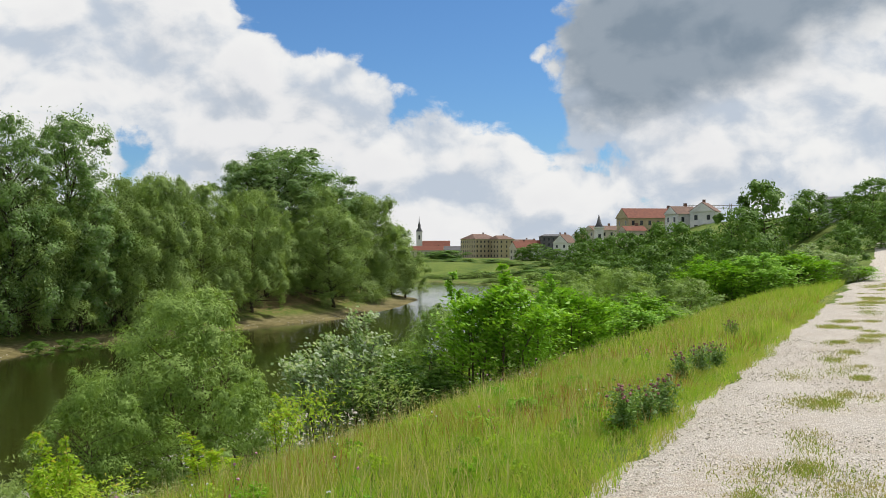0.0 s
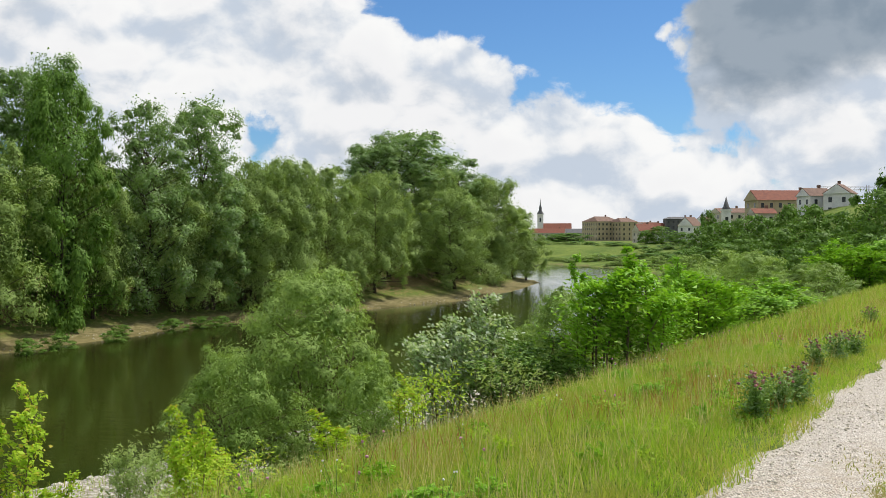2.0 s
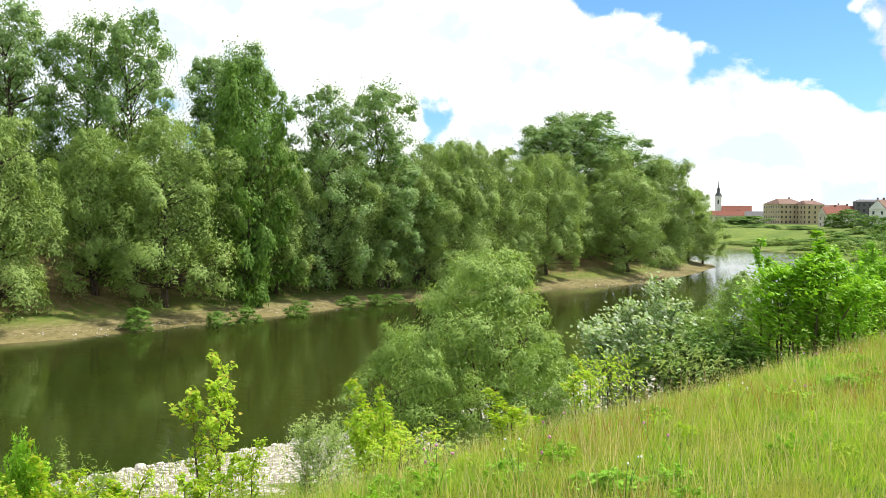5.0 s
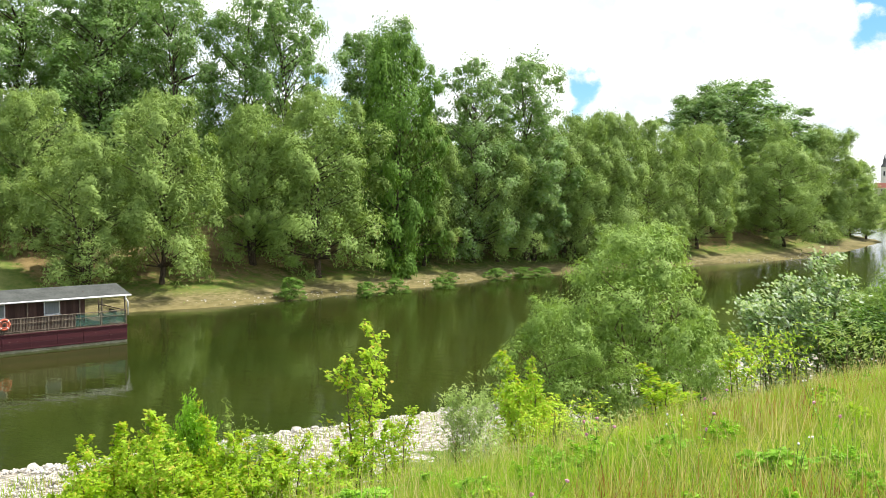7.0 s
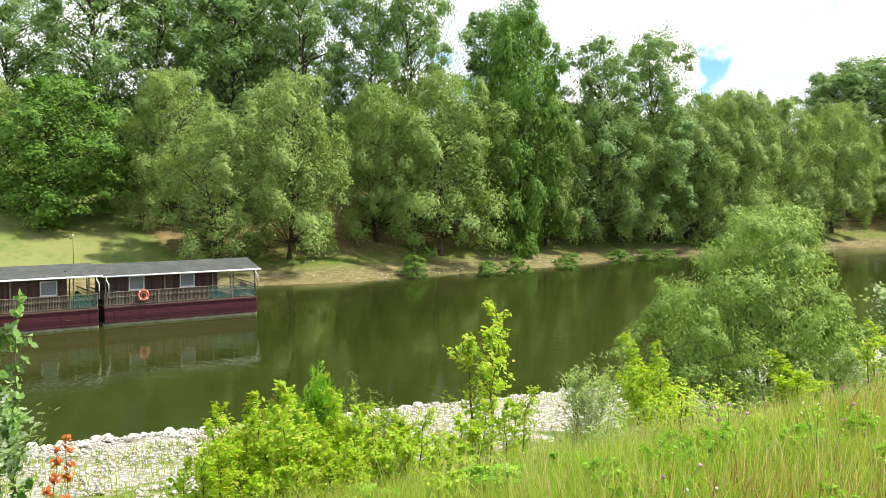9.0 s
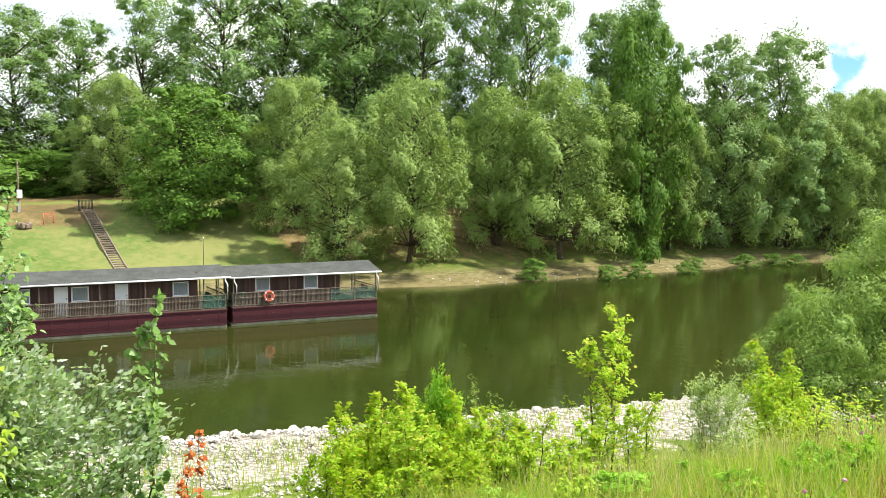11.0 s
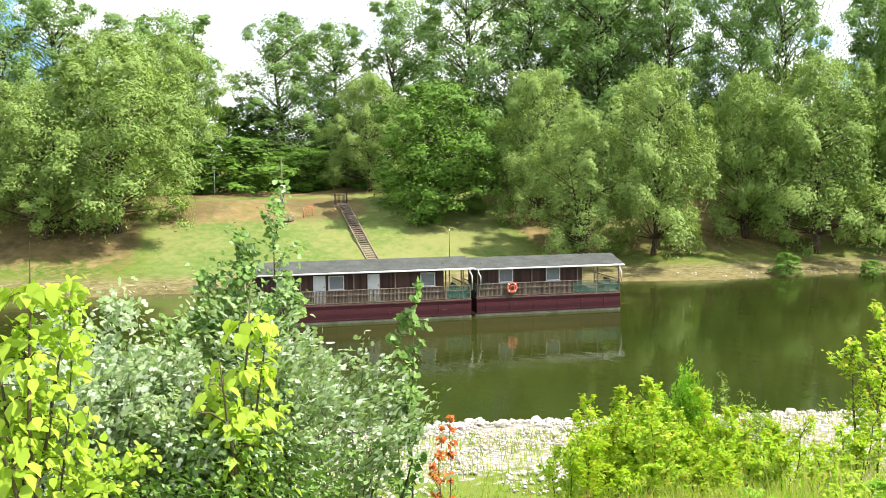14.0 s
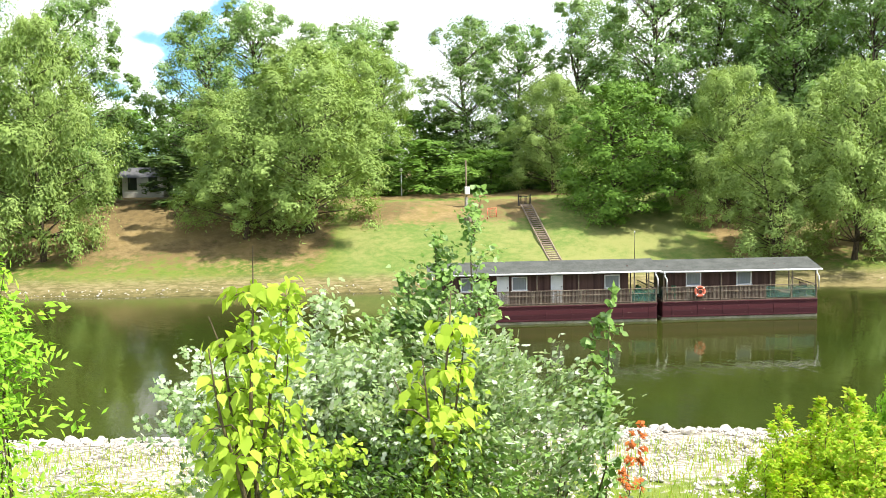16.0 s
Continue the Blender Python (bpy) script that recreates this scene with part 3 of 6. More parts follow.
FAR_TREES = [
    (-93.2, 4.3, 23.6, 'willow', 5.9),
    (-107.9, 9.5, 30.8, 'poplar', 5.3),
    (-97.3, -3.6, 25.0, 'willow', 9.0),
    (-110.3, -0.3, 30.6, 'poplar', 7.0),
    (-88.0, 27.5, 21.7, 'willow', 7.5),
    (-89.6, 21.7, 17.6, 'willow', 5.9),
    (-104.1, 21.2, 26.6, 'poplar', 4.9),
    (-105.7, 27.6, 28.6, 'poplar', 5.4),
    (-103.1, 38.8, 23.9, 'willow', 5.7),
    (-112.4, 42.5, 28.2, 'poplar', 6.3),
    (-106.7, 34.8, 26.1, 'poplar', 5.2),
    (-108.0, 54.7, 25.3, 'poplar', 6.0),
    (-105.3, 59.9, 24.7, 'poplar', 5.3),
    (-101.0, 53.1, 11.8, 'broadleaf', 5.9),
    (-89.6, 55.0, 19.4, 'willow', 4.6),
    (-77.7, 54.8, 17.8, 'broadleaf', 6.3),
    (-97.9, 66.0, 27.3, 'poplar', 6.2),
    (-87.3, 66.9, 30.0, 'poplar', 6.1),
    (-87.6, 74.5, 31.5, 'poplar', 6.3),
    (-77.1, 77.0, 30.3, 'poplar', 6.0),
    (-61.2, 59.0, 14.4, 'willow', 4.9),
    (-71.2, 62.9, 18.9, 'willow', 4.7),
    (-58.2, 64.6, 18.1, 'willow', 5.3),
    (-88.2, 81.3, 27.0, 'poplar', 6.3),
    (-79.1, 84.8, 29.4, 'poplar', 6.1),
    (-47.9, 73.8, 18.4, 'willow', 5.6),
    (-57.6, 76.8, 18.1, 'willow', 4.5),
    (-59.1, 85.6, 28.1, 'poplar', 5.1),
    (-64.7, 85.2, 28.1, 'poplar', 4.7),
    (-70.6, 81.8, 29.4, 'poplar', 5.3),
    (-78.9, 79.6, 31.3, 'poplar', 5.5),
    (-48.7, 89.6, 26.0, 'broadleaf', 5.0),
    (-55.7, 94.9, 24.8, 'poplar', 5.1),
    (-43.8, 86.5, 17.0, 'willow', 4.2),
    (-40.5, 91.4, 23.4, 'poplar', 4.3),
    (-36.0, 94.3, 23.9, 'poplar', 5.0),
    (-38.0, 91.4, 16.5, 'willow', 4.3),
    (-36.0, 96.4, 15.6, 'willow', 4.2),
    (-35.5, 108.2, 18.6, 'willow', 5.0),
    (-32.9, 113.2, 19.4, 'willow', 4.8),
    (-54.2, 98.0, 26.7, 'poplar', 5.2),
    (-37.5, 110.8, 17.2, 'willow', 5.4),
    (-34.4, 119.1, 19.0, 'willow', 5.4),
    (-32.1, 130.0, 19.3, 'willow', 5.8),
    (-27.2, 139.3, 19.4, 'willow', 5.8),
    (-27.4, 173.8, 28.8, 'poplar', 10.7),
    (-30.3, 169.2, 27.5, 'poplar', 8.0),
    (-21.4, 178.6, 25.1, 'poplar', 8.3),
    (-17.4, 152.9, 17.1, 'willow', 6.7),
    (-14.3, 183.4, 20.8, 'willow', 8.0),
    (-33.5, 166.6, 25.5, 'poplar', 6.9),
    (-14.9, 179.4, 20.6, 'willow', 6.3),
    (-10.5, 192.7, 15.7, 'willow', 5.4),
    (-7.8, 202.9, 11.3, 'willow', 4.2),
    (-21.6, 166.6, 21.3, 'willow', 6.8),
    (-27.2, 149.5, 16.7, 'willow', 5.7),
    (-32.7, 143.3, 14.8, 'willow', 5.1),
]
HILL_TREES = [
    (46.9, 142.5, 20.3, 'broadleaf', 5.4),
    (40.2, 134.1, 16.0, 'broadleaf', 4.5),
    (61.5, 163.8, 20.2, 'broadleaf', 4.6),
    (63.4, 152.3, 18.5, 'broadleaf', 4.8),
    (58.6, 132.6, 19.9, 'broadleaf', 3.8),
    (36.3, 87.8, 12.7, 'broadleaf', 2.0),
    (49.3, 109.4, 15.5, 'broadleaf', 2.8),
    (49.3, 204.1, 16.1, 'broadleaf', 5.5),
    (51.9, 234.3, 17.0, 'broadleaf', 4.9),
    (43.3, 236.1, 14.6, 'broadleaf', 5.6),
    (41.1, 256.7, 13.6, 'broadleaf', 6.8),
    (46.7, 326.7, 18.0, 'broadleaf', 3.8),
    (46.4, 397.3, 11.0, 'broadleaf', 5.8),
    (41.3, 428.0, 13.6, 'broadleaf', 6.2),
    (35.1, 428.6, 11.9, 'broadleaf', 5.0),
    (48.3, 178.6, 13.9, 'broadleaf', 4.8),
    (42.3, 143.9, 12.3, 'broadleaf', 3.9),
    (39.5, 185.9, 11.4, 'broadleaf', 5.0),
    (30.7, 167.2, 9.4, 'broadleaf', 3.9),
    (38.4, 155.3, 10.7, 'broadleaf', 4.6),
    (40.7, 297.2, 12.4, 'broadleaf', 5.2),
    (5.2, 560.0, 10.8, 'broadleaf', 9.7),
    (-6.2, 560.0, 10.2, 'broadleaf', 8.1),
    (-1.3, 560.0, 10.5, 'broadleaf', 8.1),
    (11.6, 329.8, 3.7, 'willow', 5.7),
    (4.0, 330.0, 2.6, 'willow', 4.8),
    (-4.8, 340.0, 1.6, 'willow', 4.3),
    (18.7, 93.1, 8.1, 'willow', 2.8),
    (18.4, 128.7, 6.6, 'willow', 3.4),
    (22.1, 138.2, 7.9, 'willow', 4.1),
    (33.2, 115.3, 10.2, 'broadleaf', 3.5),
    (33.8, 104.7, 11.4, 'broadleaf', 2.6),
    (64.0, 178.9, 16.4, 'broadleaf', 5.0),
    (18.4, 299.4, 3.0, 'willow', 4.3),
    (25.2, 278.9, 4.0, 'willow', 4.9),
    (26.6, 228.5, 5.3, 'willow', 4.7),
    (18.9, 379.5, 4.5, 'broadleaf', 5.7),
    (-8.3, 419.9, 2.1, 'willow', 7.3),
    (3.9, 420.0, 3.0, 'broadleaf', 7.3),
    (13.0, 339.8, 2.7, 'willow', 7.1),
    (22.1, 329.3, 3.3, 'broadleaf', 6.5),
    (28.7, 298.6, 4.6, 'broadleaf', 6.3),
    (32.3, 258.0, 6.2, 'broadleaf', 6.0),
    (-12.6, 399.8, 1.6, 'broadleaf', 6.0),
    (36.4, 227.1, 8.1, 'broadleaf', 5.9),
    (25.2, 359.1, 4.3, 'broadleaf', 4.6),
    (10.6, 399.9, 4.7, 'broadleaf', 3.7),
    (28.8, 328.7, 5.5, 'broadleaf', 4.6),
    (35.5, 348.2, 6.5, 'broadleaf', 4.5),
    (41.0, 327.4, 8.0, 'broadleaf', 5.0),
    (41.1, 277.0, 9.0, 'broadleaf', 5.5),
    (-0.8, 335.0, 1.0, 'willow', 3.5),
    (14.9, 299.6, 1.8, 'willow', 3.5),
    (21.2, 269.2, 2.9, 'willow', 3.8),
    (26.0, 198.3, 6.1, 'willow', 3.9),
    (28.4, 126.9, 8.6, 'broadleaf', 3.4),
    (27.6, 106.5, 9.3, 'broadleaf', 2.6),
    (51.2, 254.9, 14.2, 'broadleaf', 4.5),
    (47.4, 276.0, 12.2, 'broadleaf', 5.7),
]
COUNT = dict.fromkeys(WIDTH, 0)


def plant(x, y, top, kind, wide):
    while 0 < to_line(x, y, FAR) < 6.0 and x < 0 and y < 200:
        x, y, top, wide = x * 1.006, y * 1.006, 10 + (top - 10) * 1.006, wide * 1.006
    i = COUNT[kind]
    COUNT[kind] += 1
    src = MODELS[kind][i % len(MODELS[kind])]
    set_tree(src, x, y, i * 2.4, wide / WIDTH[kind], max(top - height(x, y), 1.5) / 10.0)


for x, y, top, kind, wide in FAR_TREES:
    tall = 2.6 if kind == "poplar" and x < -54 and 50 < y < 100 else 0.0
    plant(x, y, top + tall, kind, wide * 1.12)
for x, y, top, kind, wide in HILL_TREES:
    plant(x, y, top, {"broadleaf": "hill", "willow": "osier"}[kind], wide * 1.1)
# the wood behind the first rows; its shade-dark trees deepen the gaps
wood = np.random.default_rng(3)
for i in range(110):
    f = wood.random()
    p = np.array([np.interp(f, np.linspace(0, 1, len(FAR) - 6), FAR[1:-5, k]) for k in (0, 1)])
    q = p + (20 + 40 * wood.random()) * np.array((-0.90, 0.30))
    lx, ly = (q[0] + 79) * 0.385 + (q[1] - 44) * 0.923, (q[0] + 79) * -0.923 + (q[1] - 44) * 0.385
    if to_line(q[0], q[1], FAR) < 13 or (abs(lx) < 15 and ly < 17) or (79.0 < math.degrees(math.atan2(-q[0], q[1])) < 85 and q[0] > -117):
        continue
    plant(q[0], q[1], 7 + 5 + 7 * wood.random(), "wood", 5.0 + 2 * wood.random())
# hedges and undergrowth behind the lawn and along the foot of the wood
for i, (x, y, w, h) in enumerate([(-97, 46, 3.2, 4.2), (-96, 51, 3.4, 4.6), (-92, 57, 3.0, 4.4), (-99, 40, 3.0, 4.0), (-101, 34, 3.4, 4.2), (-44.6, 76.4, 1.5, 1.8), (-44.0, 80.5, 1.5, 1.7), (-42.0, 86.5, 1.3, 1.4),
                                  (-40.0, 96.0, 1.6, 1.6), (-38.8, 100.5, 1.4, 1.4), (-37.5, 103.2, 1.4, 1.3), (-34, 112.5, 1.3, 1.2), (-49.5, 71.5, 1.5, 2.0), (-43.2, 91, 1.2, 1.2)]):
    src = MODELS["hill"][i % 3]
    o = set_tree(src, x, y, i * 1.7, w / 4.2, h / 10)
    o.name = "bank_shrub"
    tagged(o, "low fresh green shrub at the foot of the trees", "shrub", "shrubs under the trees")
forget(sum(MODELS.values(), []))


def make_shrub(name, label, seed, hgt, wide, stems, twigs, leaves, leaf, shape, mat, base=0.25, bark=None, up=0.6, thick=0.012, loose=0.05, category="shrub", group=""):
    """A shrub of several stems, each with twigs that carry leaves along their length."""
    r = np.random.default_rng(seed)
    root = tagged(new(name), label, category, group)
    bm = bmesh.new()
    cs, ws = [], []
    for i in range(stems):
        a = math.tau * (i + r.random()) / stems
        out = wide * (0.15 + 0.75 * r.random()) if stems > 1 else 0.06 * wide
        tall = hgt * (1.0 - 0.4 * min(1.0, out / max(wide, 0.01)) ** 1.3 - 0.12 * r.random()) if i else hgt
        foot = np.array((math.cos(a), math.sin(a), 0)) * wide * base * (stems > 1)
        tip = np.array((math.cos(a) * out, math.sin(a) * out, tall))
        line = [foot + (tip - foot) * k + np.array((0, 0, 0.12 * hgt * math.sin(k * math.pi))) + r.normal(size=3) * 0.012 * hgt for k in np.linspace(0, 1, 6)]
        line[0] = foot - np.array((0, 0, 0.25))
        tube(bm, line, [thick * hgt / 2 * (1.2 - 0.19 * k) for k in range(6)], 5)
        for j in range(twigs):
            k = 0.03 + 0.97 * (j + r.random()) / twigs
            p = line[min(int(k * 5), 4)] + (line[min(int(k * 5) + 1, 5)] - line[min(int(k * 5), 4)]) * (k * 5 - int(k * 5))
            b = r.random() * math.tau
            size = wide * (0.80 - 0.62 * k) * (0.6 + 0.7 * r.random())
            q = p + np.array((math.cos(b) * size, math.sin(b) * size, size * up * (0.5 + r.random())))
            if j % 2 == 0:
                tube(bm, [p, (p + q) / 2 + np.array((0, 0, 0.06 * size)), q], [thick * hgt * 0.13, thick * hgt * 0.1, thick * hgt * 0.04], 3)
            t = r.random(leaves) ** 0.8
            c = p + (q - p) * t[:, None] + r.normal(size=(leaves, 3)) * loose * (0.5 + size)
            cs.append(c)
            ws.append((q - p) / max(np.linalg.norm(q - p), 1e-6) + unit(r, leaves) * 0.9 + np.array((0, 0, -0.25)))
    c, w = np.vstack(cs), np.vstack(ws)
    m = len(c)
    n = unit(r, m) * 0.7 + np.array((0.5, -0.1, 0.7))
    me = leaf_mesh("foliage", c, n, w, leaf[0] * (0.6 + 0.7 * r.random(m)), leaf[1] * (0.6 + 0.7 * r.random(m)), shape)
    part("foliage", me, mat, root)
    part("branchwork", bm, bark or M_TWIG, root)
    return root


SLOPE = "shrubs on the near slope"
SHRUBS = {
    "willow": ([make_tree("bush", 101 + i, 5, 2.2, 56000, (M_SHRUB, M_TWIG), "willow_bush", "grey-green willow bush with fine narrow leaves on the slope", 4, (0.105, 0.034), -0.08, 0.1, 260, 0.26, SLOPE, 0.0, 0.235, category="shrub") for i in range(3)], 5.0, 2.2),
    "willow_low": ([make_tree("bush", 105 + i, 3, 1.6, 26000, (M_SHRUB, M_TWIG), "willow_bush", "low grey-green willow bush beside the track", 4, (0.100, 0.036), -0.08, 0.1, 180, 0.28, SLOPE, 0.0, 0.23, category="shrub") for i in range(2)], 3.0, 1.6),
    "white": ([make_shrub("white_poplar", "young white poplar with silvery leaf undersides", 111, 3, 1.0, 11, 26, 34, (0.085, 0.065), "rhomb", M_WHITE, base=0.4, up=0.9, thick=0.012, loose=0.075, group=SLOPE)], 3.0, 1.0),
    "maple": ([make_shrub("maple_bush", "fresh green ash-leaved maple bush", 121 + i, 3, 1.1, 13, 24, 30, (0.12, 0.062), "tri", M_MAPLE, base=0.4, up=0.9, loose=0.07, group=SLOPE) for i in range(2)], 3.0, 1.1),
    "shoot": ([make_shrub("maple_shoot", "slender fresh green maple shoot above the bushes", 128, 3, 0.4, 2, 26, 30, (0.10, 0.052), "tri", M_MAPLE, base=0.2, up=0.8, loose=0.05, group=SLOPE)], 3.0, 0.4),
    "dark": ([make_shrub("maple_bush", "deep green leafy bush in the shade", 125, 3, 1.1, 12, 24, 30, (0.12, 0.062), "tri", M_BROAD, base=0.4, up=0.8, loose=0.07, group=SLOPE)], 3.0, 1.1),
    "yellow": ([make_shrub("maple_sapling", "yellow-green ash-leaved maple sapling", 131 + i, 3, 0.62, 6 if i else 3, 24, 27, (0.092, 0.050), "rhomb", M_YELLOW, base=0.25, up=1.0, loose=0.05, group="saplings on the slope") for i in range(4)], 3.0, 0.62),
    "grey": ([make_shrub("willow_sapling", "thin grey-green willow sapling with upright twigs", 141, 3, 0.8, 14, 14, 34, (0.095, 0.026), "rhomb", M_GREY, up=1.6, thick=0.005, loose=0.07, group="saplings on the slope")], 3.0, 0.8),
}
NEAR_SHRUBS = [
    (-6.9, 26.1, 9.2, 'willow', 2.0),
    (-8.3, 23.5, 7.2, 'willow', 1.3),
    (-4.8, 23.5, 6.9, 'willow', 1.2),
    (-1.9, 17.9, 8.9, 'white', 0.9),
    (1.0, 17.5, 9.5, 'maple', 1.0),
    (0.3, 18.0, 9.65, 'shoot', 0.3),
    (1.1, 18.0, 9.8, 'shoot', 0.4),
    (1.9, 18.4, 9.6, 'shoot', 0.3),
    (-0.1, 22.0, 8.8, 'willow', 1.0),
    (2.5, 19.9, 9.4, 'maple', 0.9),
    (-0.6, 17.0, 8.2, 'dark', 0.9),
    (-13.3, 22.4, 6.2, 'yellow', 1.0),
    (-8.1, 20.4, 6.2, 'yellow', 0.7),
    (-13.1, 15.2, 5.7, 'yellow', 0.7),
    (-13.2, 13.7, 5.6, 'yellow', 0.7),
    (-11.4, 15.3, 5.3, 'yellow', 0.7),
    (-8.8, 19.1, 6.0, 'grey', 0.7),
    (-9.9, 15.1, 5.1, 'yellow', 0.6),
    (-13.2, 13.8, 5.7, 'yellow', 0.7),
    (-13.0, 12.6, 5.6, 'yellow', 0.5),
    (-12.8, 14.8, 5.9, 'maple', 0.5),
    (-12.2, 15.9, 5.3, 'grey', 0.7),
    (-12.0, 10.7, 5.5, 'yellow', 0.5),
    (-10.0, 13.8, 5.7, 'yellow', 0.5),
    (-12.5, 13.7, 5.6, 'yellow', 0.5),
    (-12.4, 12.5, 5.7, 'yellow', 0.5),
    (-12.5, 11.7, 5.5, 'yellow', 0.5),
    (-11.8, 14.3, 5.6, 'yellow', 0.6),
    (-10.8, 13.8, 5.3, 'yellow', 0.6),
    (-10.6, 11.4, 5.6, 'yellow', 0.5),
    (-9.9, 12.0, 5.6, 'yellow', 0.5),
    (-11.5, 12.6, 5.9, 'yellow', 0.6),
    (-10.8, 13.2, 5.7, 'yellow', 0.5),
    (-11.6, 11.2, 5.8, 'yellow', 0.6),
    (-10.7, 19.2, 5.0, 'yellow', 0.6),
    (-11.6, 18.7, 4.7, 'yellow', 0.6),
    (-12.5, 12.9, 5.8, 'yellow', 0.7),
    (-11.4, 12.5, 5.8, 'yellow', 0.6),
    (-2.6, 15.8, 7.7, 'yellow', 0.4),
    (-3.3, 13.6, 7.5, 'yellow', 0.4),
    (-5.5, 13.9, 7.4, 'yellow', 0.4),
    (-0.8, 24.0, 7.9, 'willow', 0.8),
    (3.1, 23.8, 8.5, 'willow', 0.8),
    (10.5, 59.1, 9.0, 'willow', 2.6),
    (5.5, 41.6, 8.7, 'willow', 1.5),
    (7.1, 33.3, 8.8, 'willow', 1.2),
    (8.2, 33.0, 9.1, 'willow', 1.1),
    (5.0, 25.6, 8.9, 'maple', 1.1),
    (11.3, 40.5, 9.7, 'maple', 1.5),
    (13.1, 41.0, 9.9, 'maple', 1.5),
    (15.5, 43.3, 9.9, 'maple', 1.6),
    (18.1, 46.6, 10.3, 'white', 1.3),
    (6.1, 26.3, 8.4, 'willow', 0.8),
    (20.0, 48.0, 9.3, 'maple', 1.2),
    (3.9, 21.8, 8.8, 'maple', 0.9),
]
seen = dict.fromkeys(SHRUBS, 0)
for x, y, top, kind, wide in NEAR_SHRUBS:
    if kind == "willow" and top - height(x, y) < 4.2:
        kind = "willow_low"
    models, mh, mw = SHRUBS[kind]
    i = seen[kind]
    seen[kind] += 1
    set_tree(models[i % len(models)], x, y, i * 2.1 + 0.4, max(wide * (1.15 if kind == "yellow" else 1.4 if kind.startswith("willow") else 1.25), 0.3) / mw, max(top - height(x, y), 0.8) / mh, 0.05)
forget(sum([s[0] for s in SHRUBS.values()], []))

# ---------------------------------------------------------------- house boats
def mat_planks(name, a, b, width=0.16, rough=0.75, upright=True, flake=None):
    """Painted or stained boards: grooves between them, flaked and faded paint."""
    def build(n):
        p = local(n)
        xyz = n.add("ShaderNodeSeparateXYZ", {0: p})
        along = n.math("ADD", xyz.outputs[0], xyz.outputs[1]) if upright else xyz.outputs[2]
        cell = n.math("DIVIDE", along, width)
        f = n.math("FRACT", cell)
        groove = n.ramp(n.math("ABSOLUTE", n.math("SUBTRACT", f, 0.5)), 0.42, 0.5, 1.0, 0.0)
        tone = n.add("ShaderNodeTexWhiteNoise", {"W": n.math("FLOOR", cell)}, noise_dimensions="1D").outputs["Value"]
        g = n.noise(n.vmath("MULTIPLY", p, (8, 8, 1) if upright else (1, 1, 8)), 3.0, 6.0, 0.65)
        c = n.mix(n.ramp(n.math("ADD", n.math("MULTIPLY", tone, 0.5), n.math("MULTIPLY", g, 0.5)), 0.25, 0.7), a, b)
        if flake:
            worn = n.ramp(n.noise(n.vmath("MULTIPLY", p, (1.2, 1.2, 3.0)), 2.6, 9.0, 0.72), 0.60, 0.66)
            c = n.mix(n.math("MULTIPLY", worn, 0.8), c, flake)
        return principled(n, c, rough, height=n.math("ADD", groove, n.math("MULTIPLY", g, 0.3)), bump=0.5, dist=0.012, spec=0.3)
    return material(name, build)


M_HULL = mat_planks("flaking wine red hull paint", (0.045, 0.009, 0.013), (0.075, 0.017, 0.022), 0.3, 0.55, False, (0.24, 0.15, 0.13))
M_CABIN = mat_planks("dark brown stained boards", (0.055, 0.026, 0.020), (0.105, 0.055, 0.044), 0.14, 0.6)
M_RAIL = mat_planks("weathered grey brown boards", (0.13, 0.10, 0.075), (0.22, 0.18, 0.135), 0.11, 0.85)
M_FLOAT = mat_plain("algae stained pale pontoon", (0.20, 0.19, 0.12), (0.36, 0.34, 0.25), 2.0, 0.8)
M_ROOF = mat_plain("grey roofing felt", (0.060, 0.064, 0.058), (0.095, 0.10, 0.092), 1.2, 0.95, 0.4, spec=0.1)
M_WHITE_PAINT = mat_plain("white paint", (0.74, 0.74, 0.72), (0.85, 0.85, 0.83), 2.0, 0.5, 0.1)
M_POST = mat_plain("brown painted posts", (0.10, 0.075, 0.05), (0.18, 0.14, 0.10), 4.0, 0.7)
M_DECK = mat_planks("worn deck boards", (0.10, 0.075, 0.05), (0.17, 0.13, 0.09), 0.14, 0.85)
M_PANE = material("curtained window glass", lambda n: principled(n, n.mix(n.noise(n.vmath("MULTIPLY", local(n), (14, 14, 1)), 1.0, 3.0), (0.16, 0.18, 0.20), (0.36, 0.38, 0.40)), 0.08, spec=0.6))
M_GREENGLASS = material("green tinted panel", lambda n: principled(n, (0.12, 0.24, 0.19), 0.12, spec=0.5, Alpha=0.3))
M_ORANGE = mat_plain("orange red plastic", (0.58, 0.11, 0.06), (0.72, 0.20, 0.12), 3.0, 0.45, 0.05)
M_GREENPLASTIC = mat_plain("green plastic", (0.02, 0.10, 0.055), (0.04, 0.16, 0.09), 3.0, 0.4, 0.05)
M_DARK = mat_plain("dark shaded metal", (0.02, 0.02, 0.02), (0.05, 0.045, 0.04), 3.0, 0.6)


def bar(bm, a, b, r, sides=6):
    return tube(bm, [a, b], [r, r], sides)


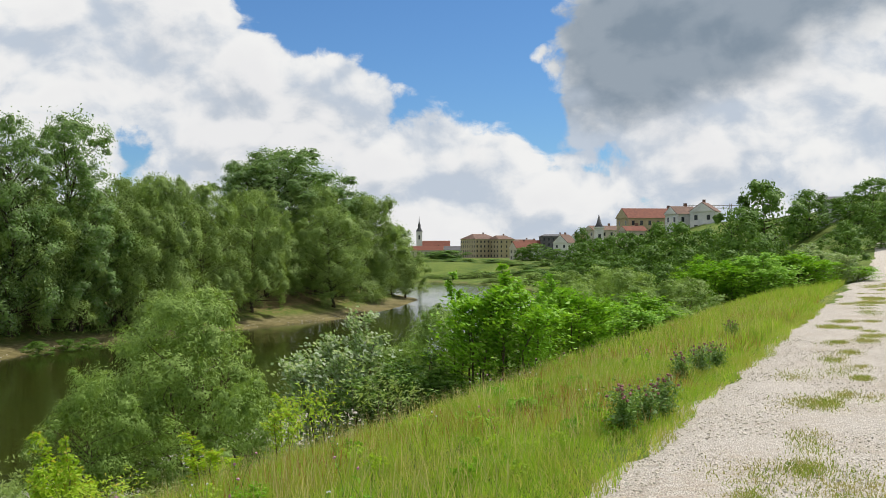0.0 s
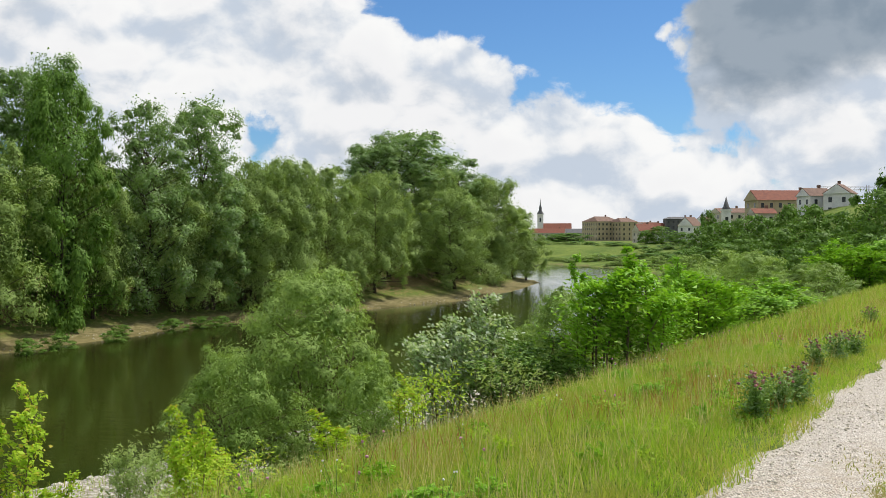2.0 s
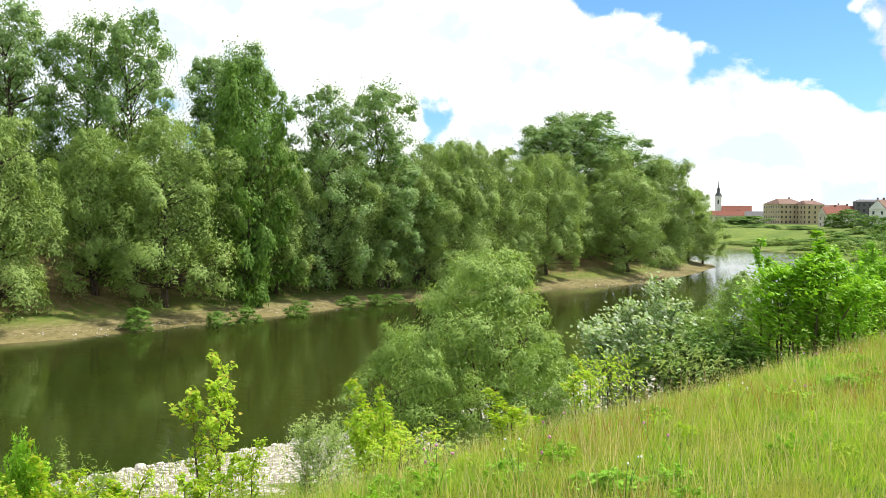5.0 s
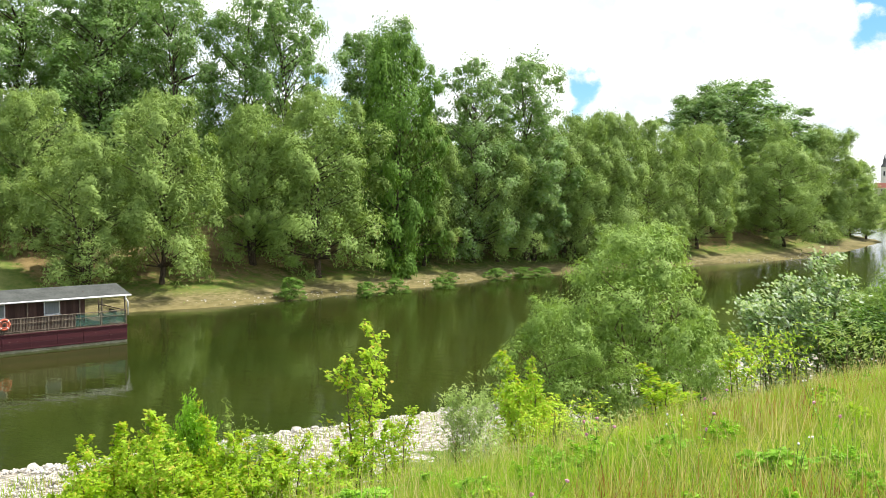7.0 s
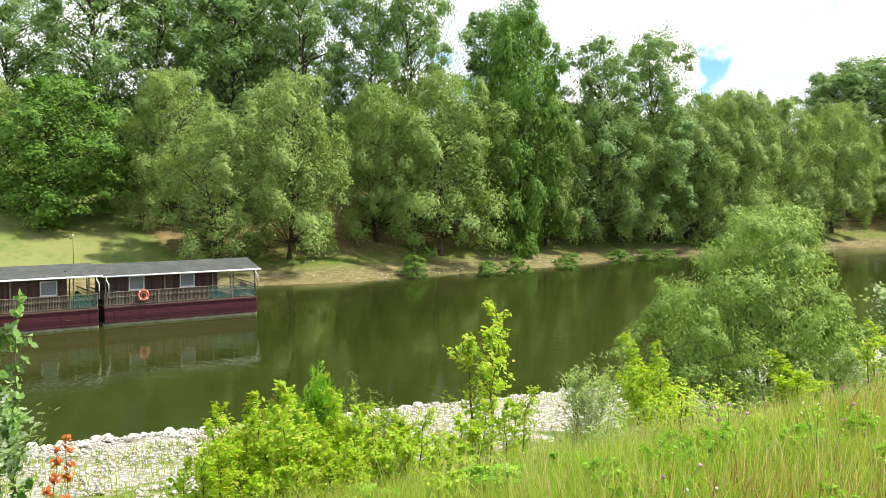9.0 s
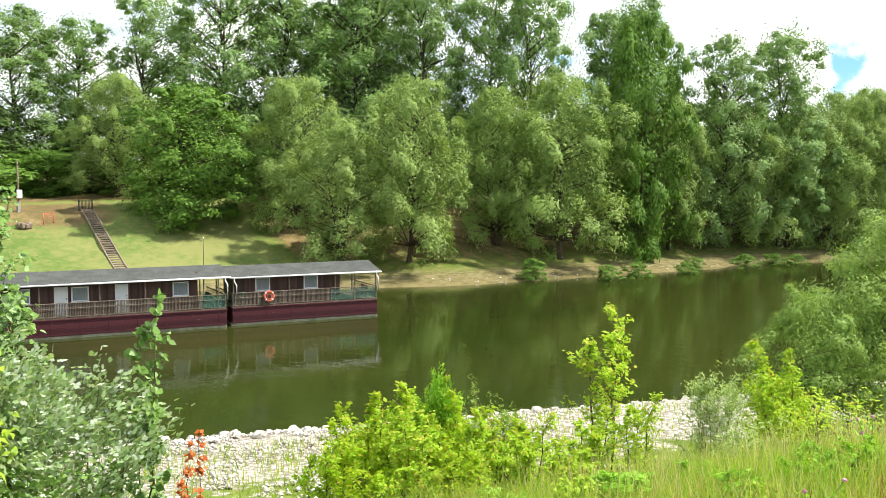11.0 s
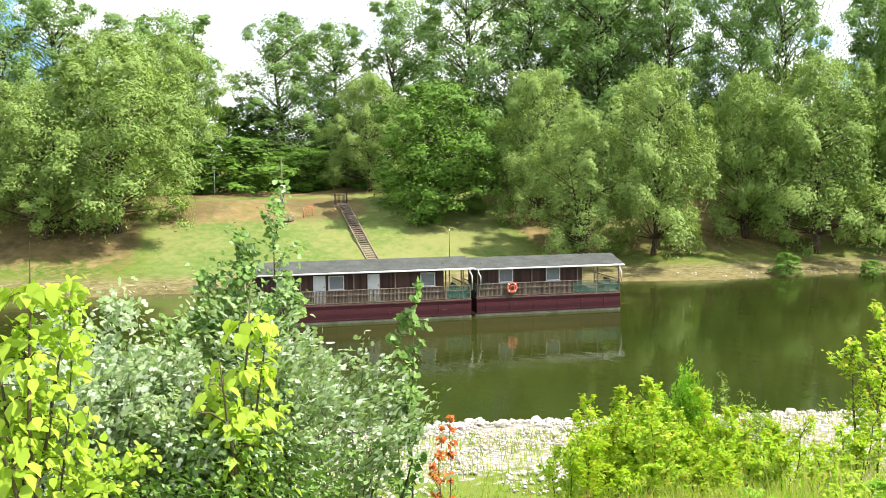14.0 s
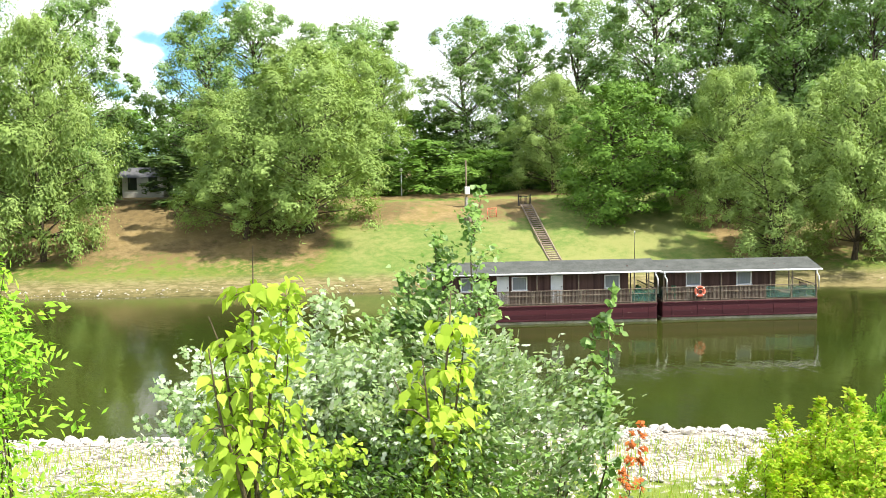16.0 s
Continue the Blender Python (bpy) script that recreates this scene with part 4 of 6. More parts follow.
def window_part(boat, x, z, w, h, y):
    frame_bm = bmesh.new()
    for (x0, x1, z0, z1) in ((x - w / 2, x + w / 2, z + h - 0.07, z + h), (x - w / 2, x + w / 2, z, z + 0.07), (x - w / 2, x - w / 2 + 0.07, z + 0.07, z + h - 0.07), (x + w / 2 - 0.07, x + w / 2, z + 0.07, z + h - 0.07)):
        box(frame_bm, x0, x1, y - 0.05, y + 0.03, z0, z1, 0.008)
    win = part("window", frame_bm, M_WHITE_PAINT, boat, "white framed window with pale curtain")
    part("pane", boxed(x - w / 2 + 0.06, x + w / 2 - 0.06, y - 0.012, y + 0.01, z + 0.06, z + h - 0.06, bevel=0), M_PANE, win)
    part("sill", boxed(x - w / 2 - 0.05, x + w / 2 + 0.05, y - 0.10, y - 0.052, z - 0.05, z, bevel=0.006), M_WHITE_PAINT, win)


def door_part(boat, x, z, w, h, y):
    door = part("door", boxed(x - w / 2, x + w / 2, y - 0.05, y + 0.02, z, z + h, bevel=0.008), M_WHITE_PAINT, boat, "white painted cabin door")
    bm = bmesh.new()
    for (x0, x1, z0, z1) in ((x - w / 2 + 0.12, x + w / 2 - 0.12, z + 0.15, z + 0.85), (x - w / 2 + 0.12, x + w / 2 - 0.12, z + 0.98, z + h - 0.12)):
        box(bm, x0, x1, y - 0.062, y - 0.052, z0, z1, 0.003)
    part("door_panel", bm, M_WHITE_PAINT, door)
    part("door_handle", boxed(x + w / 2 - 0.12, x + w / 2 - 0.07, y - 0.11, y - 0.053, z + 0.98, z + 1.06), M_DARK, door)


def house_boat(at, long, deep, cabin0, cabin1, eave, windows, doors, posts, label, glass=None, ends=(0.15, 0.25)):
    """Local x runs along the side that faces the open river, y towards the bank."""
    boat = thing("house_boat", at=at, label=label, category="house boat", group="moored house boats")
    part("float", boxed(-0.05, long + 0.02, 0.06, deep - 0.06, -0.45, 0.17, bevel=0.03), M_FLOAT, boat, "pale waterline pontoon with algae stains")
    hull = part("hull", boxed(0, long, 0, deep, 0.174, 1.15, bevel=0.02), M_HULL, boat, "wine red planked hull with flaking paint")
    bm = bmesh.new()
    x = 0.6
    while x < long - 0.2:
        box(bm, x, x + 0.07, -0.018, -0.001, 0.20, 1.12, 0.004)
        x += 1.62
    part("hull_batten", bm, M_HULL, hull)
    part("rubbing_strake", boxed(-0.03, long + 0.03, -0.06, -0.021, 1.09, 1.16), M_HULL, hull)
    part("deck", boxed(0.02, long - 0.02, 0.02, deep - 0.02, 1.154, 1.20, bevel=0.0), M_DECK, boat)
    front, z0 = 0.80, 1.204
    # cabin of four walls with the ceiling over it
    part("cabin_wall", boxed(cabin0, cabin1, front, front + 0.08, z0, eave + 0.02, bevel=0.01), M_CABIN, boat)
    part("cabin_wall", boxed(cabin0, cabin1, deep - 0.5, deep - 0.42, z0, eave + 0.02, bevel=0.01), M_CABIN, boat)
    part("cabin_wall", boxed(cabin0, cabin0 + 0.08, front + 0.084, deep - 0.504, z0, eave + 0.3, bevel=0.01), M_CABIN, boat)
    part("cabin_wall", boxed(cabin1 - 0.08, cabin1, front + 0.084, deep - 0.504, z0, eave + 0.3, bevel=0.01), M_CABIN, boat)
    for wx in windows:
        window_part(boat, wx, 2.02, 0.98, 0.88, front)
    for dx in doors:
        door_part(boat, dx, 1.21, 0.76, 1.72, front)
    # roof: two low slopes of felt with a white edge
    bm = bmesh.new()
    a, b, r = -ends[0], long + ends[1], deep / 2
    prof = [(0.02, eave), (r, eave + 0.5), (deep + 0.1, eave), (deep + 0.1, eave + 0.06), (r, eave + 0.57), (0.02, eave + 0.06)]
    ring = [[bm.verts.new((x, y, z)) for y, z in prof] for x in (a, b)]
    for k in range(6):
        bm.faces.new((ring[0][k], ring[0][(k + 1) % 6], ring[1][(k + 1) % 6], ring[1][k]))
    for r_ in ring:
        bm.faces.new((r_[0], r_[1], r_[4], r_[5]))
        bm.faces.new((r_[1], r_[2], r_[3], r_[4]))
    bmesh.ops.recalc_face_normals(bm, faces=bm.faces)
    roof = part("roof", bm, M_ROOF, boat, "low pitched roof of grey felt")
    part("fascia", boxed(a, b, -0.01, 0.016, eave - 0.03, eave + 0.05, bevel=0.005), M_WHITE_PAINT, roof, "white roof edge board")
    gut = tube(bmesh.new(), [(a - 0.02, -0.055, eave + 0.0), (b + 0.02, -0.055, eave - 0.02)], [0.042, 0.042], 8)
    part("gutter", gut, M_WHITE_PAINT, roof)
    for x in (0.12, long - 0.1):
        pipe = tube(bmesh.new(), [(x, -0.06, eave - 0.02), (x, -0.05, eave - 0.2), (x + 0.14, -0.06, eave - 0.45), (x + 0.14, -0.06, 1.75)], [0.045] * 4, 8)
        part("downpipe", pipe, M_WHITE_PAINT, roof, "white plastic downpipe")
    for x in posts:
        part("post", boxed(x - 0.035, x + 0.035, 0.06, 0.13, 1.204, eave + 0.03, bevel=0.006), M_POST, boat)
        part("post", boxed(x - 0.035, x + 0.035, deep - 0.13, deep - 0.06, 1.204, eave + 0.03, bevel=0.006), M_POST, boat)
    # railing: posts, rails and boards bay by bay
    n = max(2, round(long / 1.55))
    for i in range(n + 1):
        x = 0.05 + (long - 0.1) * i / n
        part("railing_post", boxed(x - 0.03, x + 0.03, 0.03, 0.09, 1.204, 2.03, bevel=0.005), M_RAIL, boat)
    part("railing_rail", boxed(0.02, long - 0.02, 0.015, 0.105, 2.034, 2.08, bevel=0.006), M_RAIL, boat)
    part("railing_rail", boxed(0.02, long - 0.02, 0.0, 0.028, 1.74, 1.775, bevel=0.004), M_RAIL, boat)
    for i in range(n):
        x0, x1 = 0.05 + (long - 0.1) * i / n + 0.034, 0.05 + (long - 0.1) * (i + 1) / n - 0.034
        clear = glass and glass[0] <= (x0 + x1) / 2 <= glass[1]
        if clear:
            part("railing_panel", boxed(x0, x1, 0.045, 0.07, 1.27, 2.0, bevel=0.002), M_GREENGLASS, boat, "green tinted clear panel")
        else:
            part("lower_rail", boxed(x0, x1, 0.03, 0.05, 1.26, 1.295, bevel=0.003), M_RAIL, boat)
            slats = bmesh.new()
            count = max(4, int((x1 - x0) / 0.085))
            for k in range(count):
                xs = x0 + (x1 - x0) * (k + 0.5) / count
                box(slats, xs - 0.022, xs + 0.022, 0.054, 0.072, 1.22, 2.03)
            part("railing_slats", slats, M_RAIL, boat)
    for x in (0.03, long - 0.09):
        part("end_rail", boxed(x, x + 0.06, 0.13, deep - 0.14, 2.0, 2.06, bevel=0.005), M_RAIL, boat)
        part("end_panel", boxed(x + 0.015, x + 0.04, 0.14, deep - 0.14, 1.30, 1.96, bevel=0.002), M_GREENGLASS, boat)
    return boat


RIGHT_BOAT = pose(-49.1, 37.9, 0, 0, 0, 67.3)
LEFT_BOAT = pose(-54.35, 24.35, 0, 0, 0, 67.7)
house_boat(RIGHT_BOAT, 9.9, 4.4, 0.5, 7.5, 3.02, (2.2, 5.45), (), (0.1, 3.75, 6.9, 8.3, 9.8), "dark brown house boat with wine red hull and white windows", glass=(6.9, 9.9))
house_boat(LEFT_BOAT, 14.1, 4.8, 0.6, 12.5, 3.14, (11.45, 5.6, 2.4), (7.95, 4.55), (0.1, 3.3, 6.6, 9.2, 12.7, 13.6), "longer dark brown house boat with two white doors", glass=(12.6, 14.1))


def life_ring(at):
    ring = thing("life_ring", at=at, label="orange life ring with white bands hung on the boat railing", category="life ring")
    bm = bmesh.new()
    for k in range(28):
        a0, a1 = k * math.tau / 28, (k + 1) * math.tau / 28
        tube(bm, [(0.36 * math.cos(a), 0, 0.36 * math.sin(a)) for a in (a0, a1 + 0.01)], [0.085, 0.085], 8)
    part("ring", bm, M_ORANGE, ring)
    for k in range(4):
        a = math.pi / 4 + k * math.pi / 2
        band = tube(bmesh.new(), [(0.36 * math.cos(a + d), 0, 0.36 * math.sin(a + d)) for d in (-0.1, 0, 0.1)], [0.092] * 3, 8)
        part("band", band, M_WHITE_PAINT, ring, "white band")
    rope = tube(bmesh.new(), [(0.2 * math.cos(a), -0.06, 0.2 * math.sin(a) - 0.03) for a in np.linspace(0, math.tau, 15)], [0.03] * 15, 6)
    part("rope", rope, M_ORANGE, ring)


life_ring(RIGHT_BOAT @ pose(2.35, -0.09, 1.78) @ Matrix.Scale(0.82, 4))


def garden_chair(at):
    chair = thing("garden_chair", at=at, label="green plastic garden chair on the boat deck", category="chair", group="deck chairs")
    part("seat", boxed(-0.24, 0.24, -0.22, 0.22, 0.40, 0.44, bevel=0.012), M_GREENPLASTIC, chair)
    part("backrest", boxed(-0.24, 0.24, 0.19, 0.23, 0.48, 0.88, bevel=0.015), M_GREENPLASTIC, chair)
    for x in (-0.22, 0.22):
        part("armrest", boxed(x - 0.025, x + 0.025, -0.2, 0.2, 0.62, 0.65, bevel=0.006), M_GREENPLASTIC, chair)
        for y in (-0.2, 0.2):
            part("leg", boxed(x - 0.025, x + 0.025, y - 0.025, y + 0.025, 0, 0.60 if y < 0 else 0.86, bevel=0.005), M_GREENPLASTIC, chair)
    return chair


first = garden_chair(LEFT_BOAT @ pose(13.2, 0.75, 1.204, 0, 0, 20))
copy_thing(first, LEFT_BOAT @ pose(13.5, 1.7, 1.204, 0, 0, 100))
copy_thing(first, RIGHT_BOAT @ pose(0.75, 0.6, 1.204, 0, 0, -30))
bench = thing("deck_bench", at=RIGHT_BOAT @ pose(9.3, 1.4, 1.204), label="small dark wooden bench on the open deck", category="bench")
part("seat", boxed(-0.25, 0.25, -0.6, 0.6, 0.40, 0.46), M_POST, bench)
for yy in (-0.5, 0.5):
    part("leg", boxed(-0.22, 0.22, yy - 0.04, yy + 0.04, 0, 0.396), M_POST, bench)
part("backrest", boxed(0.22, 0.27, -0.6, 0.6, 0.52, 0.80), M_POST, bench)

# ---------------------------------------------------------------- the lawn on the far bank
M_STEP = mat_plain("weathered grey brown timber", (0.16, 0.12, 0.085), (0.29, 0.23, 0.17), 3.0, 0.9, 0.4)
M_CONCRETE = mat_plain("weathered concrete", (0.26, 0.25, 0.22), (0.42, 0.40, 0.36), 1.5, 0.9, 0.4)


def build_stairs():
    stairs = thing("lawn_stairs", label="long straight stairway of weathered boards up the lawn", category="stairs", kind="structure")
    a, b = np.array((-63.5, 41.1)), np.array((-83.9, 48.4))
    n = 44
    d = (b - a) / np.linalg.norm(b - a)
    turn = math.degrees(math.atan2(d[1], d[0]))
    tread = bpy.data.meshes.new("tread")
    bm = boxed(-0.16, 0.16, -0.42, 0.42, -0.08, 0.03, bevel=0.01)
    bm.to_mesh(tread)
    bm.free()
    tread.materials.append(M_STEP)
    for i in range(n):
        p = a + (b - a) * i / (n - 1)
        o = new("tread", tread)
        o.parent = stairs
        o.matrix_basis = pose(p[0], p[1], height(*p) + 0.14, 0, 0, turn)
    for side in (-0.5, 0.5):
        nn = np.array((-d[1], d[0])) * side
        pts = [(*(a + nn + (b - a) * k), height(*(a + nn + (b - a) * k)) + 0.16) for k in np.linspace(0, 1, 14)]
        part("stringer", tube(bmesh.new(), pts, [0.09] * 14, 4), M_STEP, stairs)
    gate = thing("garden_gate", at=pose(-84.6, 48.65, height(-84.6, 48.65) - 0.35, 0, 0, turn), label="dark metal gate at the top of the stairs", category="gate")
    for y in (-0.6, 0.6):
        part("gate_post", boxed(-0.05, 0.05, y - 0.05, y + 0.05, -0.1, 1.35), M_DARK, gate)
    for k in range(9):
        y = -0.5 + k * 0.125
        part("bar", boxed(-0.02, 0.02, y - 0.025, y + 0.025, 0.1, 1.2, bevel=0.004), M_DARK, gate)
    for z in (0.14, 1.12):
        part("rail", boxed(0.022, 0.05, -0.548, 0.548, z, z + 0.06, bevel=0.004), M_DARK, gate)


build_stairs()


def pole_with_box(x, y, hgt):
    z = height(x, y)
    pole = thing("utility_pole", at=pose(x, y, z), label="thin wooden utility pole with pale meter box", category="utility pole")
    part("shaft", tube(bmesh.new(), [(0, 0, -0.3), (0, 0, hgt * 0.6), (0, 0, hgt)], [0.09, 0.08, 0.065], 8), M_STEP, pole)
    part("foot", boxed(-0.14, 0.14, -0.14, 0.14, -0.2, 0.95, bevel=0.02), M_CONCRETE, pole)
    part("meter_box", boxed(0.10, 0.32, -0.24, 0.24, 1.25, 2.0, bevel=0.02), M_WHITE_PAINT, pole, "pale grey meter box")
    part("cap", boxed(-0.12, 0.12, -0.02, 0.02, hgt - 0.35, hgt - 0.27, bevel=0.01), M_STEP, pole)


pole_with_box(-86.6, 43.2, 4.6)
lamp = thing("garden_lamp", at=pose(-95.2, 39.9, height(-95.2, 39.9)), label="white garden lamp post with small globe", category="lamp post")
part("shaft", tube(bmesh.new(), [(0, 0, -0.2), (0, 0, 2.6)], [0.06, 0.045], 8), M_WHITE_PAINT, lamp)
bm = bmesh.new()
bmesh.ops.create_uvsphere(bm, u_segments=12, v_segments=8, radius=0.19, matrix=Matrix.Translation((0, 0, 2.76)))
part("globe", bm, M_WHITE_PAINT, lamp)
part("collar", tube(bmesh.new(), [(0, 0, 2.52), (0, 0, 2.62)], [0.09, 0.11], 8), M_DARK, lamp)

frame_x, frame_y = -82.6, 43.9
goal = thing("net_goal", at=pose(frame_x, frame_y, height(frame_x, frame_y), 0, 0, 110), label="small orange goal frame with red net on the lawn", category="goal")
for xx in (-0.65, 0.65):
    part("upright", bar(bmesh.new(), (xx, 0, -0.05), (xx, 0, 0.95), 0.035), M_ORANGE, goal)
part("crossbar", bar(bmesh.new(), (-0.67, 0, 0.93), (0.67, 0, 0.93), 0.035), M_ORANGE, goal)
bm = bmesh.new()
for k in range(7):
    bar(bm, (-0.55 + k * 0.184, 0.03, 0.02), (-0.55 + k * 0.184, 0.03, 0.92), 0.006, 4)
for k in range(5):
    bar(bm, (-0.64, 0.03, 0.1 + k * 0.18), (0.64, 0.03, 0.1 + k * 0.18), 0.006, 4)
part("net", bm, M_ORANGE, goal)

pit = thing("stone_fire_pit", at=pose(-82.9, 41.8, height(-82.9, 41.8)), label="low ring of dark stones for a fire", category="fire pit")
for k in range(9):
    a = k * math.tau / 9
    part("stone", boxed(0.5 * math.cos(a) - 0.17, 0.5 * math.cos(a) + 0.17, 0.5 * math.sin(a) - 0.17, 0.5 * math.sin(a) + 0.17, -0.1, 0.3 + 0.06 * (k % 3), bevel=0.06), M_STEP, pit)

sx_, sy_ = -60.6, 50.5
slab = thing("concrete_slab", at=pose(sx_, sy_, height(sx_, sy_) + 0.02, 0, -14, 157), label="small grey concrete landing slab on the lawn", category="slab")
part("slab", boxed(-1.3, 1.3, -0.95, 0.95, -0.25, 0.05, bevel=0.03), M_CONCRETE, slab)
part("grate", boxed(-0.8, 0.8, -0.5, 0.5, 0.054, 0.10, bevel=0.02), M_DARK, slab)

mast = thing("antenna_mast", at=LEFT_BOAT @ pose(13.3, 2.4, 3.70), label="thin antenna mast with white tip on the boat roof", category="antenna")
part("rod", tube(bmesh.new(), [(0, 0, 0), (0, 0, 1.7)], [0.022, 0.012], 6), M_DARK, mast)
part("tip", tube(bmesh.new(), [(0, 0, 1.68), (0, 0, 1.80)], [0.04, 0.03], 6), M_WHITE_PAINT, mast)

# ---------------------------------------------------------------- buildings
M_PLASTER_W = mat_plain("white plaster", (0.56, 0.55, 0.53), (0.70, 0.69, 0.66), 0.4, 0.9, 0.2)
# yellow plaster and red tiles are darkened to stand for cloud shade over town
M_PLASTER_Y = mat_plain("pale yellow plaster", (0.34, 0.28, 0.17), (0.43, 0.36, 0.23), 0.4, 0.9, 0.2)
M_PLASTER_C = mat_plain("cream grey plaster", (0.42, 0.38, 0.31), (0.54, 0.49, 0.41), 0.4, 0.9, 0.2)
M_TILE_R = mat_plain("red roof tiles", (0.15, 0.045, 0.028), (0.23, 0.075, 0.042), 0.9, 0.85, 0.4)
M_TILE_B = mat_plain("brown roof tiles", (0.13, 0.075, 0.055), (0.21, 0.125, 0.09), 0.9, 0.85, 0.4)
M_TILE_G = mat_plain("grey roof sheets", (0.07, 0.07, 0.075), (0.12, 0.12, 0.125), 0.9, 0.8, 0.3)
M_WINDOW = material("dark window glass", lambda n: principled(n, (0.03, 0.035, 0.04), 0.15, spec=0.6))


def prism(bm, w, d, z0, h, hip=0.0, over=0.4):
    """A roof: gabled, or hipped where hip moves its ridge ends inwards."""
    x, y = w / 2 + over, d / 2 + over
    v = [bm.verts.new(p) for p in ((-x, -y, z0), (x, -y, z0), (x, y, z0), (-x, y, z0), (-x + hip * x, 0, z0 + h), (x - hip * x, 0, z0 + h))]
    for f in ((0, 1, 5, 4), (2, 3, 4, 5), (1, 2, 5), (3, 0, 4), (3, 2, 1, 0)):
        bm.faces.new([v[k] for k in f])
    return bm


def house(x, y, turn, w, d, storeys, roof_h, wall, tiles, label, z=None, hip=0.0, cols=4, side_cols=2, name="house", chimney=True, storey=3.0, base=3.0):
    g = height(x, y) if z is None else z
    root = thing(name, at=pose(x, y, g, 0, 0, turn), label=label, category="house", group="town houses")
    h = storeys * storey + 0.4
    part("wall", boxed(-w / 2, w / 2, -d / 2, d / 2, -base, h, bevel=0.03), wall, root)
    roof = part("roof", prism(bmesh.new(), w, d, h + 0.004, roof_h, hip), tiles, root)
    if not hip:
        for sgn in (-1, 1):
            bm = bmesh.new()
            gx = sgn * (w / 2 - 0.1)
            v = [bm.verts.new((gx + o, yy, zz)) for o in (0, sgn * 0.55) for yy, zz in ((-d / 2, h), (d / 2, h), (0, h + roof_h * 0.93))]
            for f in ((0, 1, 2), (5, 4, 3), (0, 3, 4, 1), (1, 4, 5, 2), (2, 5, 3, 0)):
                bm.faces.new([v[k] for k in f])
            bmesh.ops.recalc_face_normals(bm, faces=bm.faces)
            part("gable", bm, wall, root)
    if chimney:
        part("chimney", boxed(w * 0.2, w * 0.2 + 0.8, 0.4, 1.2, h + roof_h * 0.4, h + roof_h + 1.0), M_TILE_B, roof)
    for s in range(storeys):
        z0 = 0.9 + s * storey
        for c in range(cols):
            cx = -w / 2 + w * (c + 0.5) / cols
            for sgn in (-1, 1):
                part("window", boxed(cx - 0.5, cx + 0.5, min(sgn * (d / 2 - 0.05), sgn * (d / 2 + 0.03)), max(sgn * (d / 2 - 0.05), sgn * (d / 2 + 0.03)), z0, z0 + 1.5, bevel=0), M_WINDOW, root)
        for c in range(side_cols):
            cy = -d / 2 + d * (c + 0.5) / side_cols
            for sgn in (-1, 1):
                part("window", boxed(min(sgn * (w / 2 - 0.05), sgn * (w / 2 + 0.03)), max(sgn * (w / 2 - 0.05), sgn * (w / 2 + 0.03)), cy - 0.5, cy + 0.5, z0, z0 + 1.5, bevel=0), M_WINDOW, root)
    return root


def church(x, y, z, tower_w, tower_h, spire_h, label, nave=None):
    root = thing("church", at=pose(x, y, z), label=label, category="church", group="churches")
    w = tower_w / 2
    part("tower", boxed(-w, w, -w, w, -4, tower_h, bevel=0.05), M_PLASTER_W, root)
    part("belfry_window", boxed(-0.6, 0.6, -w - 0.05, -w + 0.05, tower_h - 6, tower_h - 2.5), M_WINDOW, root)
    part("cornice", boxed(-w - 0.4, w + 0.4, -w - 0.4, w + 0.4, tower_h + 0.004, tower_h + 0.6), M_PLASTER_W, root)
    prof = [(w * 1.15, 0.6), (w * 0.95, 0.12 * spire_h), (w * 0.45, 0.27 * spire_h), (w * 0.55, 0.36 * spire_h), (w * 0.50, 0.44 * spire_h), (w * 0.22, 0.55 * spire_h), (0.05, spire_h)] if nave else [(w * 1.2, 0.6), (w * 0.7, 0.3 * spire_h), (0.05, spire_h)]
    part("spire", tube(bmesh.new(), [(0, 0, tower_h + b) for _, b in prof], [a for a, _ in prof], 8), M_TILE_G, root, "dark pointed spire")
    if nave:
        part("nave", boxed(w + 0.004, w + nave, -5, 5, -4, tower_h * 0.42), M_PLASTER_C, root)
        roof = prism(bmesh.new(), nave, 10, tower_h * 0.42 + 0.004, 4.5)
        bmesh.ops.translate(roof, verts=roof.verts, vec=(w + nave / 2 + 0.5, 0, 0))
        part("nave_roof", roof, M_TILE_R, root)


church(-19.4, 800, 6, 4.8, 20, 13.5, "white church tower with dark baroque spire", 22)
church(66.5, 415, 12, 3.4, 7.5, 6.0, "small white church tower with pointed spire")
house(-10, 770, 0, 30, 10, 2, 3.5, M_PLASTER_C, M_TILE_R, "long low house with red tiled roof", z=4.6, cols=9)
house(14, 700, 5, 26, 10, 2, 3.0, M_PLASTER_C, M_TILE_G, "long grey roofed house", z=4.5, cols=8)
house(24, 650, 28, 17, 20, 4, 3.4, M_PLASTER_Y, M_TILE_B, "large cream and yellow town hall with hipped roof", z=5.4, hip=0.45, cols=6, side_cols=7, storey=3.1)
house(38, 642, 28, 12, 15, 4, 2.6, M_PLASTER_Y, M_TILE_B, "yellow wing of the large town building", z=5.4, hip=0.4, cols=3, side_cols=4, storey=3.0)
house(53, 660, 8, 18, 10, 3, 2.5, M_PLASTER_C, M_TILE_B, "cream town house with brown roof", z=6, cols=6)
house(50, 560, 12, 12, 9, 2, 4.2, M_PLASTER_W, M_TILE_R, "white house with steep red roof", z=5.6, cols=4)
house(40, 500, 24, 9, 8, 2, 3.6, M_PLASTER_C, M_TILE_R, "grey plastered house with red roof", z=5.0, cols=3)
